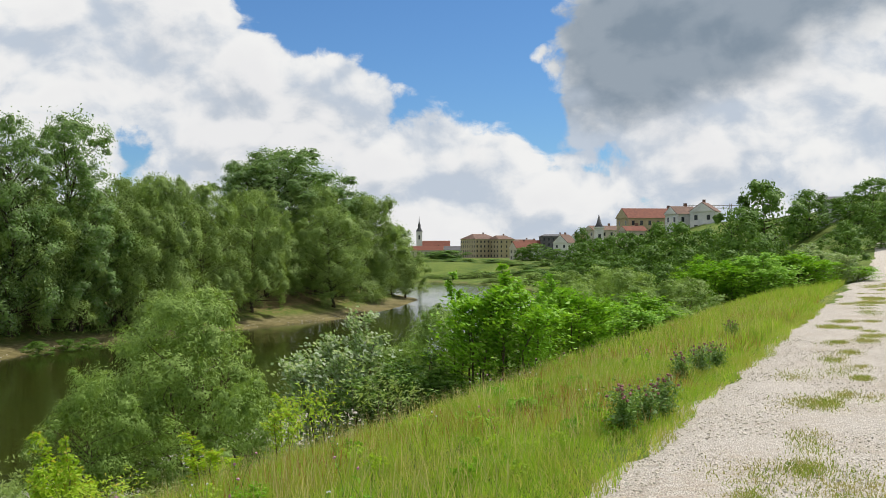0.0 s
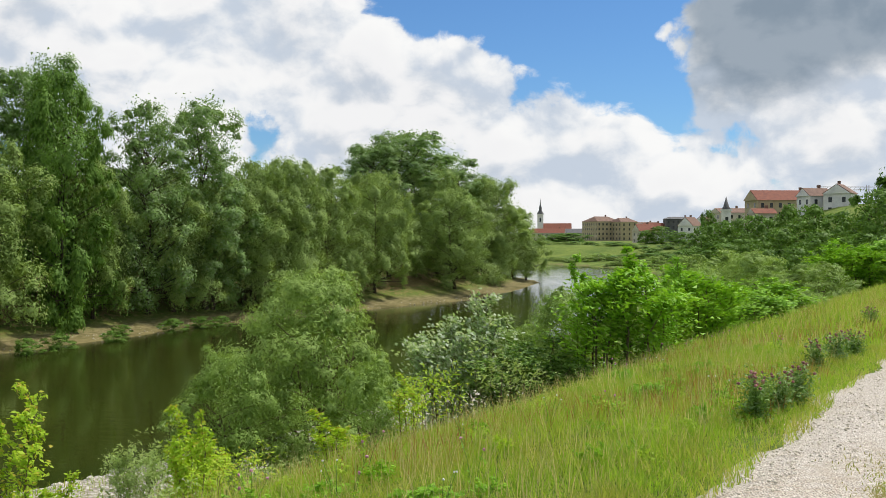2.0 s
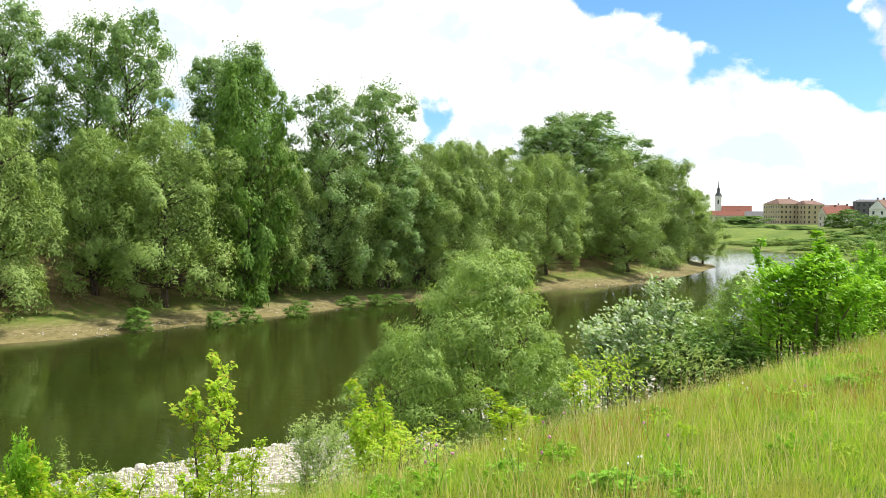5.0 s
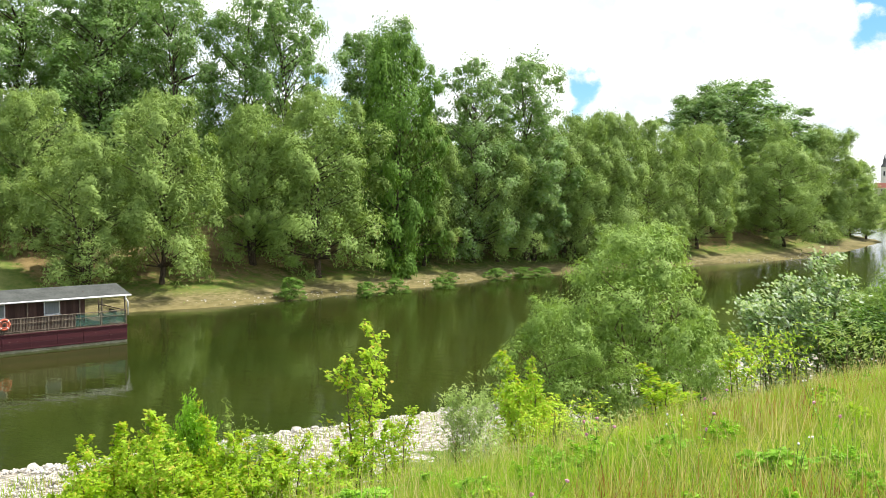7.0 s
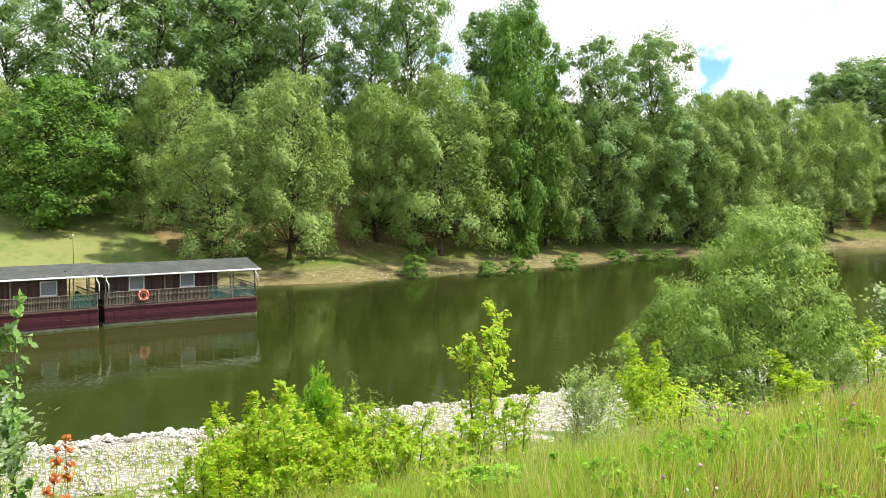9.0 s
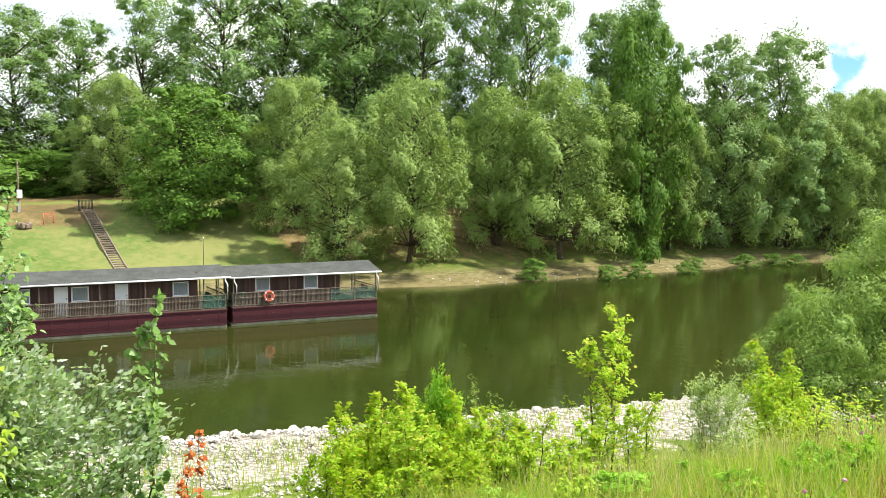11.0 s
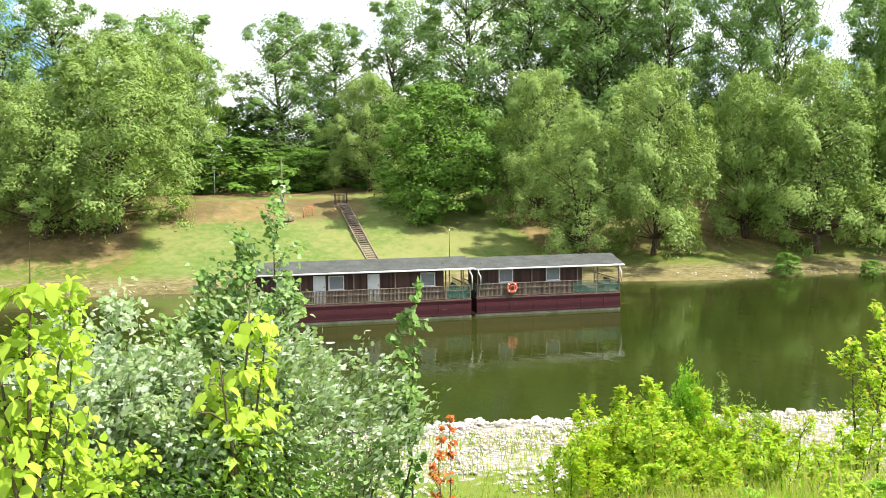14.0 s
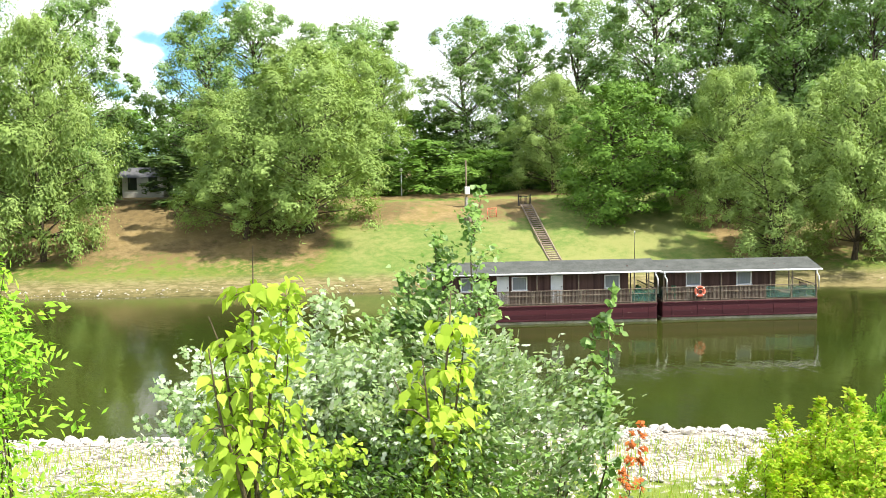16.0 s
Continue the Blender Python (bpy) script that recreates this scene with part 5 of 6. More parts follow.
house(64, 560, 4, 16, 10, 4, 1.2, M_TILE_G, M_TILE_G, "dark flat-topped town building", z=6, cols=6, hip=0.3)
house(60, 480, 55, 9, 8, 2, 4.2, M_PLASTER_W, M_TILE_B, "white gabled house with brown roof", z=7.5, cols=3)
house(71, 500, 40, 11, 8, 2, 3.8, M_PLASTER_W, M_TILE_B, "plain white house with brown roof", z=8.5, cols=3)
house(70, 425, 20, 14, 8, 2, 2.0, M_PLASTER_C, M_TILE_B, "grey house with chimneys beside the small church", z=12.5, cols=4)
house(72, 330, 14, 24, 10, 2, 3.4, M_PLASTER_Y, M_TILE_R, "long yellow row house with orange-red roof", z=14.6, cols=8, storey=2.9)
house(62, 318, 16, 7, 5, 1, 1.6, M_PLASTER_C, M_TILE_R, "low red roofed annex", z=13.0, cols=2)
house(80, 297, 62, 8, 7.5, 2, 2.9, M_PLASTER_W, M_TILE_B, "white gabled house with dark roof on the hill", z=15.2, cols=3)
house(74.5, 304, 20, 7.5, 7, 2, 2.5, M_PLASTER_W, M_TILE_B, "house with dark roof and balcony on the hill", z=14.8, cols=2)
house(66.5, 166, -10, 4.4, 3.6, 1, 1.0, M_PLASTER_W, M_TILE_G, "tiny white garden hut among the hill trees", z=15.4, cols=1, side_cols=1, chimney=False, storey=2.2)
# cottage among the willows of the far bank
house(-115, 17.0, 66, 4.6, 4.0, 1, 1.1, M_PLASTER_W, M_TILE_G, "small white cottage with grey roof behind the willows", cols=2, side_cols=1, storey=1.9)


def crane(x, y, z):
    root = thing("tower_crane", at=pose(x, y, z, 0, 0, 12), label="distant grey tower crane above the roofs", category="crane")
    bm = bmesh.new()
    for sx in (-0.5, 0.5):
        bar(bm, (sx, 0, -15), (sx, 0, 20), 0.12, 4)
    for k in range(17):
        bar(bm, (-0.5, 0, -14 + 2 * k), (0.5, 0, -12 + 2 * k), 0.06, 4)
    part("tower", bm, M_POST, root)
    bm = bmesh.new()
    for zz in (18.0, 19.2):
        bar(bm, (-22, 0, zz), (8, 0, zz), 0.12, 4)
    for k in range(15):
        bar(bm, (-22 + 2 * k, 0, 18), (-21 + 2 * k, 0, 19.2), 0.06, 4)
    part("jib", bm, M_POST, root)


crane(124, 420, 10)

# ---------------------------------------------------------------- plants close to the eye
CLOSE = "shrubs close to the track"


def stand(root, x, y, turn=0.0, scale=1.0, sink=0.06):
    root.matrix_basis = Matrix.LocRotScale((x, y, height(x, y) - sink), Euler((0, 0, turn)), (scale, scale, scale))
    return root


def top_at(x, y, top):
    return top - height(x, y)


white = [make_shrub("white_poplar_shrub", "young white poplar shoots with silvery lobed leaves", 201 + i, top_at(x, y, top), wide, 14, 24, 24, (0.050, 0.034), "lobed", M_WHITE, base=0.35, up=0.75, thick=0.008, loose=0.05, group=CLOSE)
         for i, (x, y, top, wide) in enumerate([(-6.48, 1.28, 9.22, 0.72), (-6.05, 2.05, 9.10, 0.80), (-5.90, 2.75, 8.98, 0.72), (-6.0, 1.65, 8.9, 0.70)])]
for o, (x, y, turn) in zip(white, [(-6.48, 1.28, 0.3), (-6.05, 2.05, 1.9), (-5.90, 2.75, 4.0), (-6.0, 1.65, 5.0)]):
    stand(o, x, y, turn)
stand(make_shrub("aspen_shrub", "tall young poplar with small green heart-shaped leaves", 211, top_at(-6.62, 2.62, 9.80), 0.52, 9, 28, 20, (0.047, 0.042), "heart", M_ASPEN, base=0.3, up=0.9, thick=0.008, loose=0.05, group=CLOSE), -6.62, 2.62, 0.5)
stand(make_shrub("aspen_shrub", "slender poplar shoot with green heart-shaped leaves", 212, top_at(-5.72, 3.32, 9.15), 0.26, 3, 18, 10, (0.058, 0.052), "heart", M_ASPEN, base=0.2, up=0.9, thick=0.008, loose=0.03, group=CLOSE), -5.72, 3.32, 0.5)
stand(make_shrub("ash_shrub", "bright green shrub with feathery leaves", 221, top_at(-6.75, -0.55, 9.55), 0.85, 9, 20, 26, (0.075, 0.030), "rhomb", M_MAPLE, base=0.3, up=0.35, thick=0.009, loose=0.05, group=CLOSE), -6.75, -0.55, 1.2)
stand(make_shrub("ash_shrub", "leafy green shoots below the poplars", 222, top_at(-5.5, 2.0, 8.55), 0.8, 12, 14, 18, (0.05, 0.03), "rhomb", M_ASPEN, base=0.5, up=0.6, thick=0.008, loose=0.06, group=CLOSE), -5.5, 2.0, 2.2)


def big_leaf_sapling(x, y, top, wide, count, seed, label):
    """A maple sapling whose hanging leaves are large enough to tell apart."""
    r = np.random.default_rng(seed)
    hgt = top_at(x, y, top)
    root = thing("maple_sapling", at=pose(x, y, height(x, y)), label=label, category="sapling", group="saplings close to the track")
    one = leaf_mesh("leaf", np.zeros((1, 3)), np.array([(0.0, 0, 1)]), np.array([(1.0, 0, 0)]), np.array([1.0]), np.array([0.62]), "heart")
    one.materials.append(M_YELLOW_LEAF)
    bm = bmesh.new()
    tips = []
    for s in range(4):
        a = s * 1.7 + r.random()
        out = wide * (0.15 if s == 0 else 0.4 + 0.4 * r.random())
        tall = hgt * (1 if s == 0 else 0.55 + 0.35 * r.random())
        line = [np.array((math.cos(a) * out * k ** 1.3, math.sin(a) * out * k ** 1.3, tall * k)) + r.normal(size=3) * 0.012 for k in np.linspace(0, 1, 7)]
        line[0] = np.array((math.cos(a) * 0.04, math.sin(a) * 0.04, -0.2))
        tube(bm, line, [0.016 * (1.15 - 0.16 * k) for k in range(7)], 5)
        tips.append(line)
    made = []
    for i in range(count):
        line = tips[i % 4 if i % 3 else 0]
        k = 0.22 + 0.78 * r.random() ** 0.8
        p = line[min(int(k * 6), 5)]
        b = r.random() * math.tau
        d = np.array((math.cos(b), math.sin(b), 0.1 + 0.2 * r.normal()))
        reach = wide * (0.16 + 0.5 * r.random()) * (1.15 - 0.72 * k)
        q = p + d * reach
        if i % 5 == 0:
            tube(bm, [p, (p + q) / 2 + np.array((0, 0, 0.03)), q], [0.005, 0.004, 0.002], 3)
        size = 0.084 * (0.6 + 0.8 * r.random())
        made.append((q, b, size, r.normal() * 0.35, r.random()))
    for q, b, size, tilt, sag in made:
        o = new("leaf", one)
        o.parent = root
        o.matrix_basis = Matrix.LocRotScale(q, Euler((tilt, 0.5 + 0.9 * sag, b)), (size, size, size))
    part("branchwork", bm, M_TWIG, root)
    return root


big_leaf_sapling(-5.22, 0.82, 9.62, 0.52, 290, 301, "yellow-green maple sapling with large hanging leaves")
big_leaf_sapling(-5.4, 2.0, 9.28, 0.52, 200, 302, "yellow-green maple shoots among white poplars")
stand(make_shrub("maple_sapling", "yellow-green maple shoots with hanging leaves", 304, top_at(-5.3, 0.86, 9.45), 0.30, 4, 22, 13, (0.066, 0.044), "heart", M_YELLOW_LEAF, base=0.25, up=0.3, thick=0.007, loose=0.06, group="saplings on the slope"), -5.3, 0.86, 0.4)
stand(make_shrub("maple_sapling", "yellow-green maple shoots among the silvery leaves", 305, top_at(-5.45, 2.05, 9.15), 0.28, 3, 18, 10, (0.062, 0.042), "heart", M_YELLOW_LEAF, base=0.25, up=0.3, thick=0.007, loose=0.06, group="saplings on the slope"), -5.45, 2.05, 0.4)
stand(make_shrub("maple_sapling", "low yellow-green maple sapling below the poplars", 303, top_at(-5.6, 1.3, 8.5), 0.45, 5, 10, 10, (0.055, 0.038), "heart", M_YELLOW_LEAF, base=0.3, up=0.6, thick=0.008, loose=0.05, group="saplings on the slope"), -5.6, 1.3, 0.4)
stand(make_shrub("red_sapling", "small withered sapling with orange-red leaves", 311, top_at(-9.0, 6.0, 7.15), 0.22, 3, 12, 9, (0.085, 0.04), "rhomb", M_RED, base=0.2, up=0.7, thick=0.009, loose=0.03, category="sapling"), -9.0, 6.0, 0.4)

# ---------------------------------------------------------------- grass, weeds and flowers


def on_bank(a, s):
    return a * ALONG[0] + s * ACROSS[0], a * ALONG[1] + s * ACROSS[1]


def blades(name, r, a, s, hgt, wide, lean, mat, label, category="grass", lift=0.0):
    x, y = on_bank(a, s)
    z = land(x, y)[0] - 0.03 + lift
    n = len(a)
    b = r.random(n) * math.tau
    side = np.stack([np.cos(b), np.sin(b), np.zeros(n)], 1) * wide[:, None] / 2
    off = np.stack([r.normal(size=n), r.normal(size=n), np.zeros(n)], 1) * (lean * hgt)[:, None]
    off[:, :2] = np.clip(off[:, :2], -0.2, 0.2)
    p = np.stack([x, y, z], 1)
    up = np.array((0, 0, 1.0)) * hgt[:, None]
    v = np.stack([p - side, p + side, p + side * 0.6 + up * 0.55 + off * 0.35, p + up + off, p - side * 0.6 + up * 0.55 + off * 0.35], 1).reshape(-1, 3)
    return thing(name, mesh_from(name, v, (np.arange(n)[:, None, None] * 5 + np.array(((0, 1, 2), (0, 2, 4), (4, 2, 3)))).reshape(-1, 3)), mat, label=label, category=category, kind="stuff")


g = np.random.default_rng(17)


def patchy(n, a0, a1, s0, s1, near=0.5):
    """Places on the bank, thicker near the eye, in uneven patches."""
    k = g.random(n * 2) ** near
    a = a0 + (a1 - a0) * (1 - k) if near < 1 else a0 + (a1 - a0) * g.random(n * 2)
    s = s0 + (s1 - s0) * g.random(n * 2)
    keep = (np.sin(a * 1.7 + 2 * np.sin(s * 2.1)) * np.sin(s * 2.9 + 1.1 * a) > -0.75 + 0.9 * g.random(n * 2) - 0.45)
    return a[keep][:n], s[keep][:n]


a, s = patchy(140000, 0.5, 15, EDGE - 0.3, 5.6, 1.0)
s = s + track_wobble(a) * 0.7 * (s < 2.6)
blades("verge_grass", g, a, s, (0.05 + 0.24 * g.random(len(a)) ** 1.9) * (0.8 + 0.3 * np.sin(a * 2.3 + 1.7 * np.sin(s * 1.9)) * np.sin(s * 3.1 + a)) * np.clip((s - EDGE + 0.35) * 1.2, 0.16, 1), 0.004 + 0.006 * g.random(len(a)), 0.36, M_GRASS, "long green meadow grass on the verge")
a, s = patchy(42000, 15, 62, EDGE + 0.1, 6.5, 1.0)
blades("verge_grass", g, a, s, 0.12 + 0.28 * g.random(len(a)) ** 1.6, 0.014 + 0.022 * g.random(len(a)), 0.28, M_GRASS, "meadow grass along the track")
a, s = patchy(36000, -14, 26, 5.2, 19, 1.0)
blades("slope_grass", g, a, s, (0.12 + 0.45 * g.random(len(a))) * np.clip(s / 10, 0.5, 1), (0.004 + 0.006 * g.random(len(a))) * np.clip(s / 7, 0.8, 2), 0.32, M_GRASS, "tall rough grass down the slope")
a, s = patchy(16000, -22, 24, 17, 31, 1.0)
blades("shore_grass", g, a, s, 0.15 + 0.35 * g.random(len(a)), 0.02 + 0.02 * g.random(len(a)), 0.35, M_GRASS, "sparse grass among the shore stones")
a, s = patchy(9000, 2.5, 30, EDGE + 0.3, 6.2, 1.0)
blades("dry_grass", g, a, s, 0.20 + 0.24 * g.random(len(a)), 0.0025 + 0.003 * g.random(len(a)), 0.22, M_DRYGRASS, "dry seeding grass stalks in the verge")
a, s = patchy(26000, 2.0, 30, EDGE - 0.22, EDGE + 0.6, 1.0)
s = s + track_wobble(a) * 0.7
blades("edge_grass", g, a, s, 0.03 + 0.11 * g.random(len(a)) ** 1.5, 0.005 + 0.006 * g.random(len(a)), 0.5, M_GRASS, "short ragged grass along the edge of the track", lift=0.03)
a, s = patchy(9000, 2.0, 40, EDGE - 0.2, EDGE + 0.7, 1.0)
blades("dry_grass", g, a, s, 0.04 + 0.10 * g.random(len(a)), 0.003 + 0.004 * g.random(len(a)), 0.4, M_DRYGRASS, "trodden dry grass at the edge of the track")

# reddish seeding sorrel in drifts
a, s = patchy(22000, 1.0, 34, EDGE + 0.05, EDGE + 2.9, 1.0)
keep = np.sin(a * 0.9 + 1.3 * np.sin(s * 1.7)) + 0.6 * np.sin(a * 2.7 + s) > 0.25
a, s = a[keep], s[keep]
blades("sorrel", g, a, s, 0.10 + 0.22 * g.random(len(a)), 0.004 + 0.006 * g.random(len(a)), 0.25, M_SORREL, "reddish brown seeding sorrel among the grass")

# grass tufts that have come up in the middle of the track
tuft_a, tuft_s = [], []
for k in range(95):
    ca = 4.2 + 44 * g.random() ** 1.5
    cs = 0.55 + 0.26 * g.normal() + 0.12 * math.sin(ca * 0.9)
    m = int(200 + 700 * g.random() ** 2)
    rad = 0.08 + 0.16 * g.random()
    tuft_a.append(ca + g.normal(size=m) * rad * 1.5)
    tuft_s.append(np.clip(cs + g.normal(size=m) * rad * 0.7, -3, EDGE - 0.1))
a, s = np.concatenate(tuft_a), np.concatenate(tuft_s)
blades("track_grass", g, a, s, 0.010 + 0.032 * g.random(len(a)) ** 1.5, 0.006 + 0.007 * g.random(len(a)), 0.55, M_TRACKGRASS, "low grass tufts growing in the gravel", lift=0.082)

# loose stones of the track
def stones(name, r, x, y, z, size, mat, label, parent=None, flat=0.6):
    n = len(x)
    base = np.array([(1, 0, 0), (0, 1, 0), (-1, 0, 0), (0, -1, 0), (0, 0, 1), (0, 0, -1)], float)
    v = base[None] * (0.65 + 0.6 * r.random((n, 6, 1))) + r.normal(size=(n, 6, 3)) * 0.16
    ang = r.random(n) * math.tau
    c, s_ = np.cos(ang)[:, None], np.sin(ang)[:, None]
    vx, vy = v[..., 0] * c - v[..., 1] * s_, v[..., 0] * s_ + v[..., 1] * c
    v = np.stack([vx, vy, v[..., 2] * flat], -1) * size[:, None, None] / 2 + np.stack([x, y, z], 1)[:, None]
    tri = np.array([(0, 1, 4), (1, 2, 4), (2, 3, 4), (3, 0, 4), (1, 0, 5), (2, 1, 5), (3, 2, 5), (0, 3, 5)])
    f = (tri[None] + 6 * np.arange(n)[:, None, None]).reshape(-1, 3)
    me = mesh_from(name, v.reshape(-1, 3), f)
    if parent:
        return tagged(part(name, me, mat, parent), label, kind="stuff")
    return thing(name, me, mat, label=label, category="stones", kind="stuff")


n = 15000
a, s = 3.6 + 15 * g.random(n) ** 1.7, -1.6 + (EDGE + 1.35) * g.random(n)
x, y = on_bank(a, s)
stones("loose_gravel", g, x, y, land(x, y)[0] + 0.052, 0.012 + 0.026 * g.random(n) ** 2, M_PEBBLE, "loose pale limestone chips on the track")

# ---------------------------------------------------------------- stones along the near shore
M_BOULDER = [bpy.data.meshes.new("stone") for _ in range(6)]
for i, me in enumerate(M_BOULDER):
    bm = bmesh.new()
    bmesh.ops.create_icosphere(bm, subdivisions=2 if i < 3 else 1, radius=0.5)
    r = random.Random(40 + i)
    for v in bm.verts:
        v.co *= 0.82 + 0.36 * r.random()
        v.co.z *= 0.62
    bm.to_mesh(me)
    bm.free()
    me.materials.append(M_ROCK)


def build_shore_stones():
    bank = thing("shore_stones", label="pale limestone blocks heaped along the near waterline", category="stones", kind="structure")
    r = np.random.default_rng(29)
    seg = NEAR[2:10]
    run = np.concatenate([[0], np.cumsum(np.hypot(*np.diff(seg, axis=0).T))])

    def spot(f, d):
        p = np.array([np.interp(f * run[-1], run, seg[:, k]) for k in (0, 1)])
        q = np.array([np.interp(min(f * run[-1] + 0.5, run[-1]), run, seg[:, k]) for k in (0, 1)]) - np.array([np.interp(max(f * run[-1] - 0.5, 0), run, seg[:, k]) for k in (0, 1)])
        q = q / np.hypot(*q)
        return p + d * np.array((q[1], -q[0]))

    for i in range(300):
        x, y = spot(0.06 + 0.90 * (i + r.random()) / 300, -0.15 + 2.4 * r.random() ** 1.5)
        size = 0.18 + 0.30 * r.random() ** 1.8
        o = new("stone", M_BOULDER[i % 6])
        o.parent = bank
        o.matrix_basis = Matrix.LocRotScale((x, y, height(x, y) + 0.10 * size), Euler((r.normal() * 0.3, r.normal() * 0.3, r.random() * 6.28)), (size * (0.8 + 0.5 * r.random()), size, size * (0.8 + 0.4 * r.random())))
    f, d = r.random(20000), 13.0 * r.random(20000) ** 1.25 - 0.3
    keep = np.sin(f * 75) * np.sin(d * 1.1 + 9 * f) > -0.5 + 0.06 * d
    pts = np.array([spot(a_, b_) for a_, b_ in zip(f[keep], d[keep])])
    stones("rubble", r, pts[:, 0], pts[:, 1], land(pts[:, 0], pts[:, 1])[0] + 0.04, 0.06 + 0.20 * r.random(len(pts)) ** 2.0, M_ROCK, "smaller pale stones behind the shore blocks", parent=bank)
    # a few stones on the far beach
    n = 900
    f2 = r.random(n)
    fx, fy = [np.interp(f2, np.linspace(0, 1, 14), FAR[2:16, k]) for k in (0, 1)]
    fx, fy = fx - 0.4 - 2.2 * r.random(n), fy + 0.3 * r.random(n)
    stones("beach_stones", r, fx, fy, np.maximum(land(fx, fy)[0], 0.0) + 0.02, 0.08 + 0.25 * r.random(n) ** 3, M_ROCK, "scattered pale stones on the far beach")


build_shore_stones()

# ---------------------------------------------------------------- flowering weeds
M_PINK = mat_plain("pink clover heads", (0.42, 0.16, 0.24), (0.60, 0.32, 0.40), 30.0, 0.8, 0.3)
M_THISTLE = mat_plain("faded mauve thistle heads", (0.20, 0.08, 0.08), (0.32, 0.15, 0.13), 30.0, 0.8, 0.3)
M_DAISY = mat_plain("small white petals", (0.62, 0.62, 0.55), (0.76, 0.76, 0.70), 30.0, 0.8, 0.2)


def flower_plant(name, label, seed, hgt, heads, head_r, mat, leaves, leaf, group):
    r = np.random.default_rng(seed)
    root = tagged(new(name), label, "flower", group)
    cs = []
    for i in range(heads):
        a, out = r.random() * math.tau, hgt * (0.1 + 0.35 * r.random())
        tip = Vector((math.cos(a) * out, math.sin(a) * out, hgt * (0.7 + 0.3 * r.random())))
        part("stem", tube(bmesh.new(), [(0, 0, -0.08), tuple(tip * 0.5 + Vector((0, 0, 0.08 * hgt))), tuple(tip)], [0.003, 0.0025, 0.002], 4), M_ASPEN, root)
        head = bmesh.new()
        bmesh.ops.create_icosphere(head, subdivisions=1, radius=head_r, matrix=Matrix.Translation(tip))
        for v in head.verts:
            v.co += Vector(r.normal(size=3)) * head_r * 0.18
        part("flower_head", head, mat, root)
        k = r.random(leaves)
        cs.append(np.array(tip)[None] * k[:, None] * 0.92 + r.normal(size=(leaves, 3)) * (0.14 if mat is M_THISTLE else 0.04) * hgt)
    c = np.vstack(cs)
    m = len(c)
    part("foliage", leaf_mesh("foliage", c, unit(r, m) * 0.7 + np.array((0.2, 0, 0.8)), unit(r, m), leaf * (0.6 + 0.7 * r.random(m)), leaf * 0.42 * (0.6 + 0.7 * r.random(m))), M_ASPEN if mat is M_THISTLE else M_MAPLE, root)
    return root


clover = flower_plant("clover", "pink clover in the long grass", 401, 0.36, 2, 0.012, M_PINK, 14, 0.04, "clover in the verge")
thistle = flower_plant("thistle", "leafy thistle with faded mauve heads beside the track", 402, 0.42, 16, 0.016, M_THISTLE, 60, 0.050, "thistles beside the track")
daisy = flower_plant("daisy", "small white flowered weed in the grass", 403, 0.32, 3, 0.008, M_DAISY, 10, 0.03, "daisies in the verge")
for i in range(26):
    a, s = 1.6 + 15 * g.random(), 2.7 + 2.1 * g.random()
    x, y = on_bank(a, s)
    copy_thing(clover if i % 3 else daisy, pose(x, y, height(x, y), 0, 0, i * 77))
for (x, y, k) in ((1.6, 8.6, 1.0), (1.85, 9.0, 0.9), (2.1, 9.4, 0.95), (2.9, 11.9, 0.9), (3.3, 12.6, 0.95), (3.7, 13.2, 0.85), (5.2, 17.5, 0.9)):
    copy_thing(thistle, Matrix.LocRotScale((x, y, height(x, y)), Euler((0, 0, x * 5)), (k, k, k)))
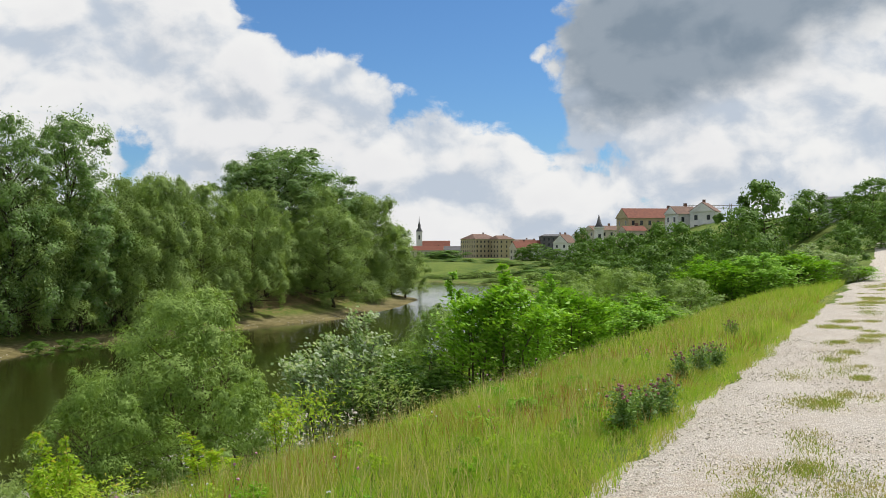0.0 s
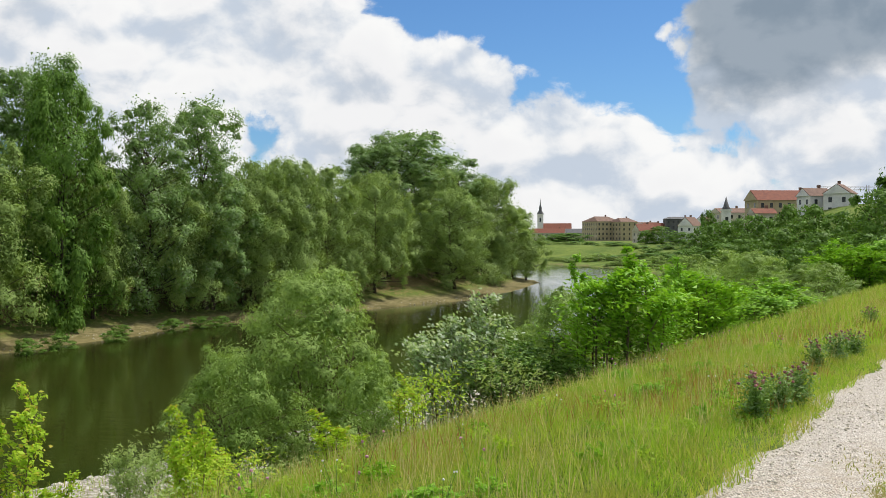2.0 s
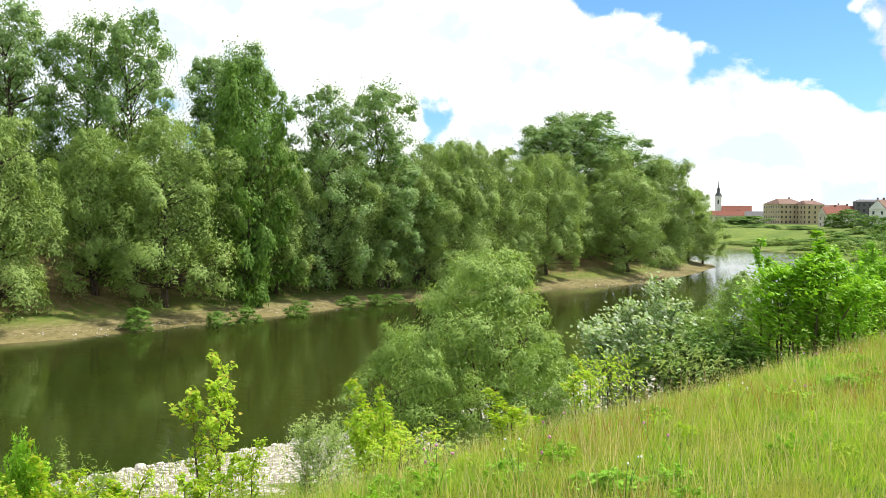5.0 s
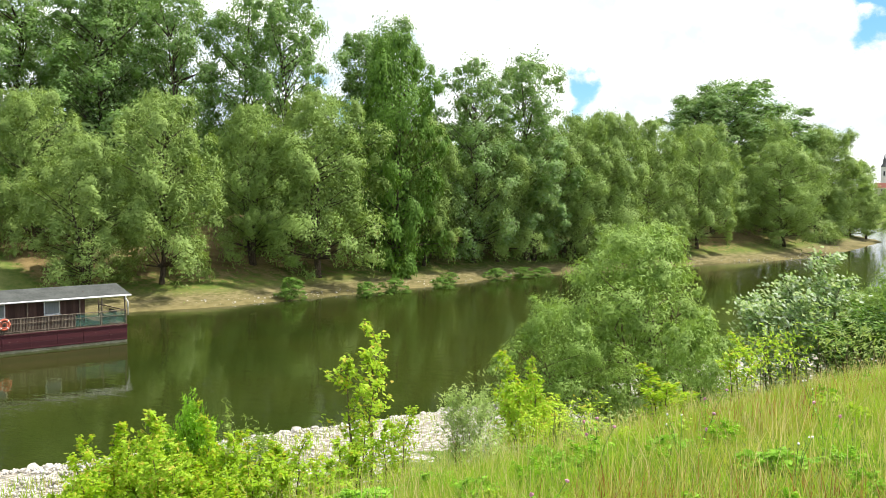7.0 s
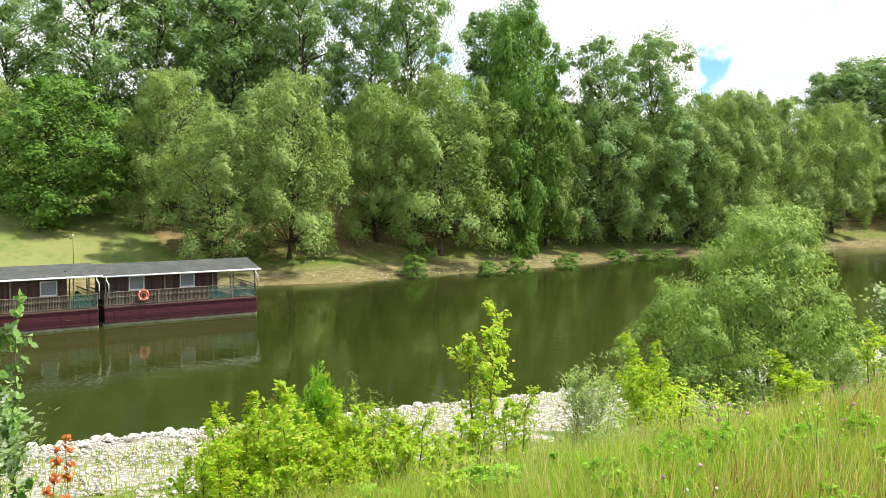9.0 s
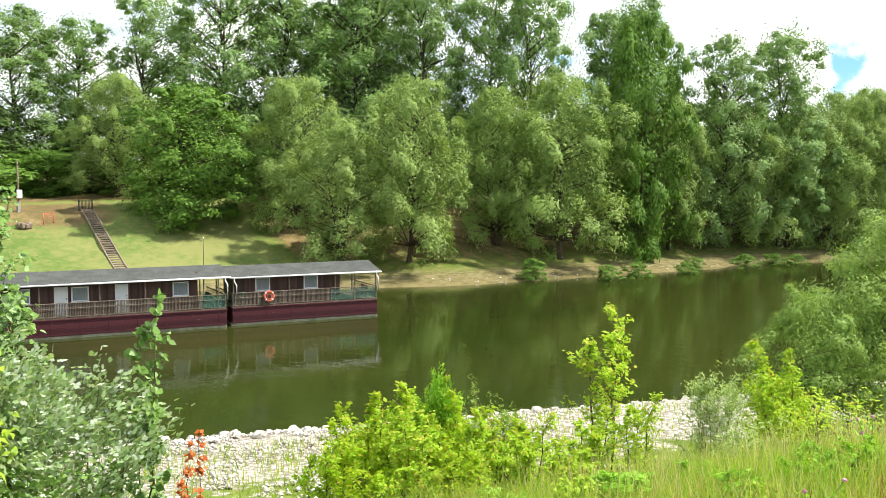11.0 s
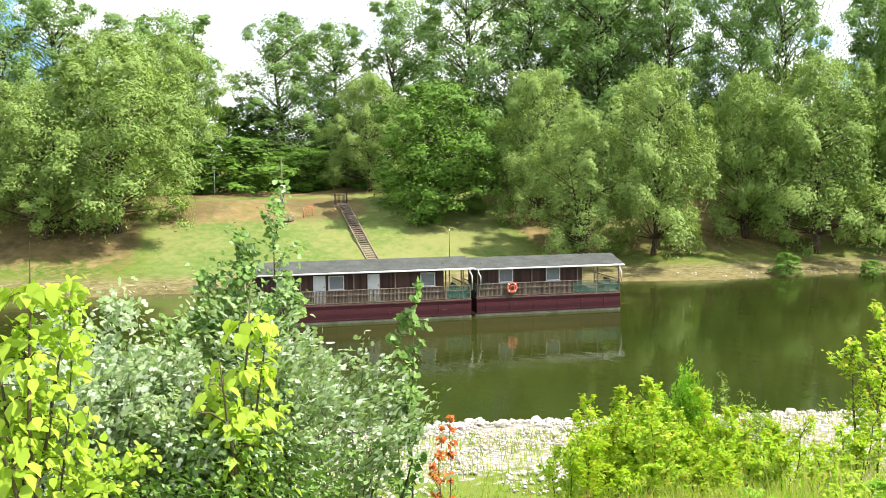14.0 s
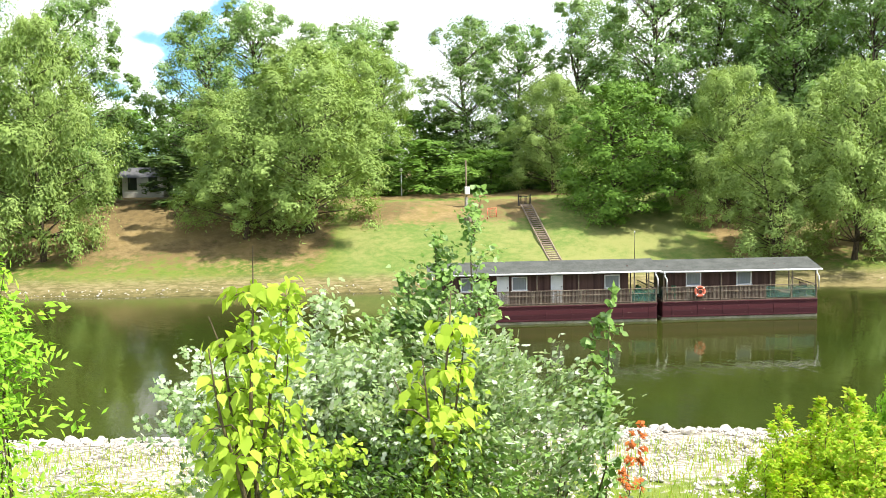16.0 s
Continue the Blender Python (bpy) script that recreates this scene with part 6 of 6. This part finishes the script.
forget([clover, thistle, daisy])
weeds = [make_shrub("weed_clump", "grey-green wild weeds on the slope", 411 + i, 1.0, 0.5, 10, 7, 9, (0.075, 0.022), "rhomb", (M_GREY, M_YELLOW)[i], base=0.6, up=1.1, thick=0.008, loose=0.05, category="weeds", group="weeds on the slope") for i in range(2)]
for i in range(60):
    a, s = -10 + 32 * g.random(), 5.5 + 13 * g.random() ** 1.2
    x, y = on_bank(a, s)
    if math.hypot(x, y) < 10:
        continue
    set_tree(weeds[i % 2], x, y, i * 1.3, 0.8 + 0.5 * g.random(), 0.55 + 0.4 * g.random(), 0.03)
for x, y, h in ((-12.2, 3.0, 0.9), (-12.8, 1.8, 0.8), (-11.6, 2.6, 1.0), (-13.4, 0.6, 0.9), (-12.0, -0.6, 1.0), (-13.0, 4.4, 0.7), (-11.2, 4.0, 0.7), (-14.4, 2.4, 0.8), (-11.0, -1.2, 1.0), (-15.5, 4.8, 0.7), (-14.8, 8.2, 0.7), (-16.6, 9.6, 0.6), (-13.6, 7.4, 0.7), (-17.8, 6.4, 0.6), (-9.4, 0.6, 0.9), (-9.9, 1.4, 1.0), (-9.0, 1.6, 0.8), (-10.3, 0.0, 0.9), (-9.6, 2.2, 0.9), (-10.8, 0.9, 1.1)):
    set_tree(weeds[0 if x < -9.5 else 1], x, y, x, 1.3, h, 0.03)
forget(weeds)

low_weeds = [make_shrub("leafy_weed", "low leafy green weed in the verge grass", 421 + i, 0.3, 0.22, 7, 6, 7, (0.055, 0.03), ("rhomb", "heart")[i], (M_MAPLE, M_YELLOW_LEAF)[i], base=0.5, up=0.5, thick=0.01, loose=0.02, category="weeds", group="weeds in the verge") for i in range(2)]
for i in range(170):
    a, s = 1.5 + 16 * g.random(), EDGE + 0.25 + (4.8 - EDGE) * g.random()
    x, y = on_bank(a, s)
    set_tree(low_weeds[int(g.random() < 0.3)], x, y, i * 1.9, 0.45 + 0.5 * g.random(), 0.3 + 0.3 * g.random(), 0.02)
forget(low_weeds)
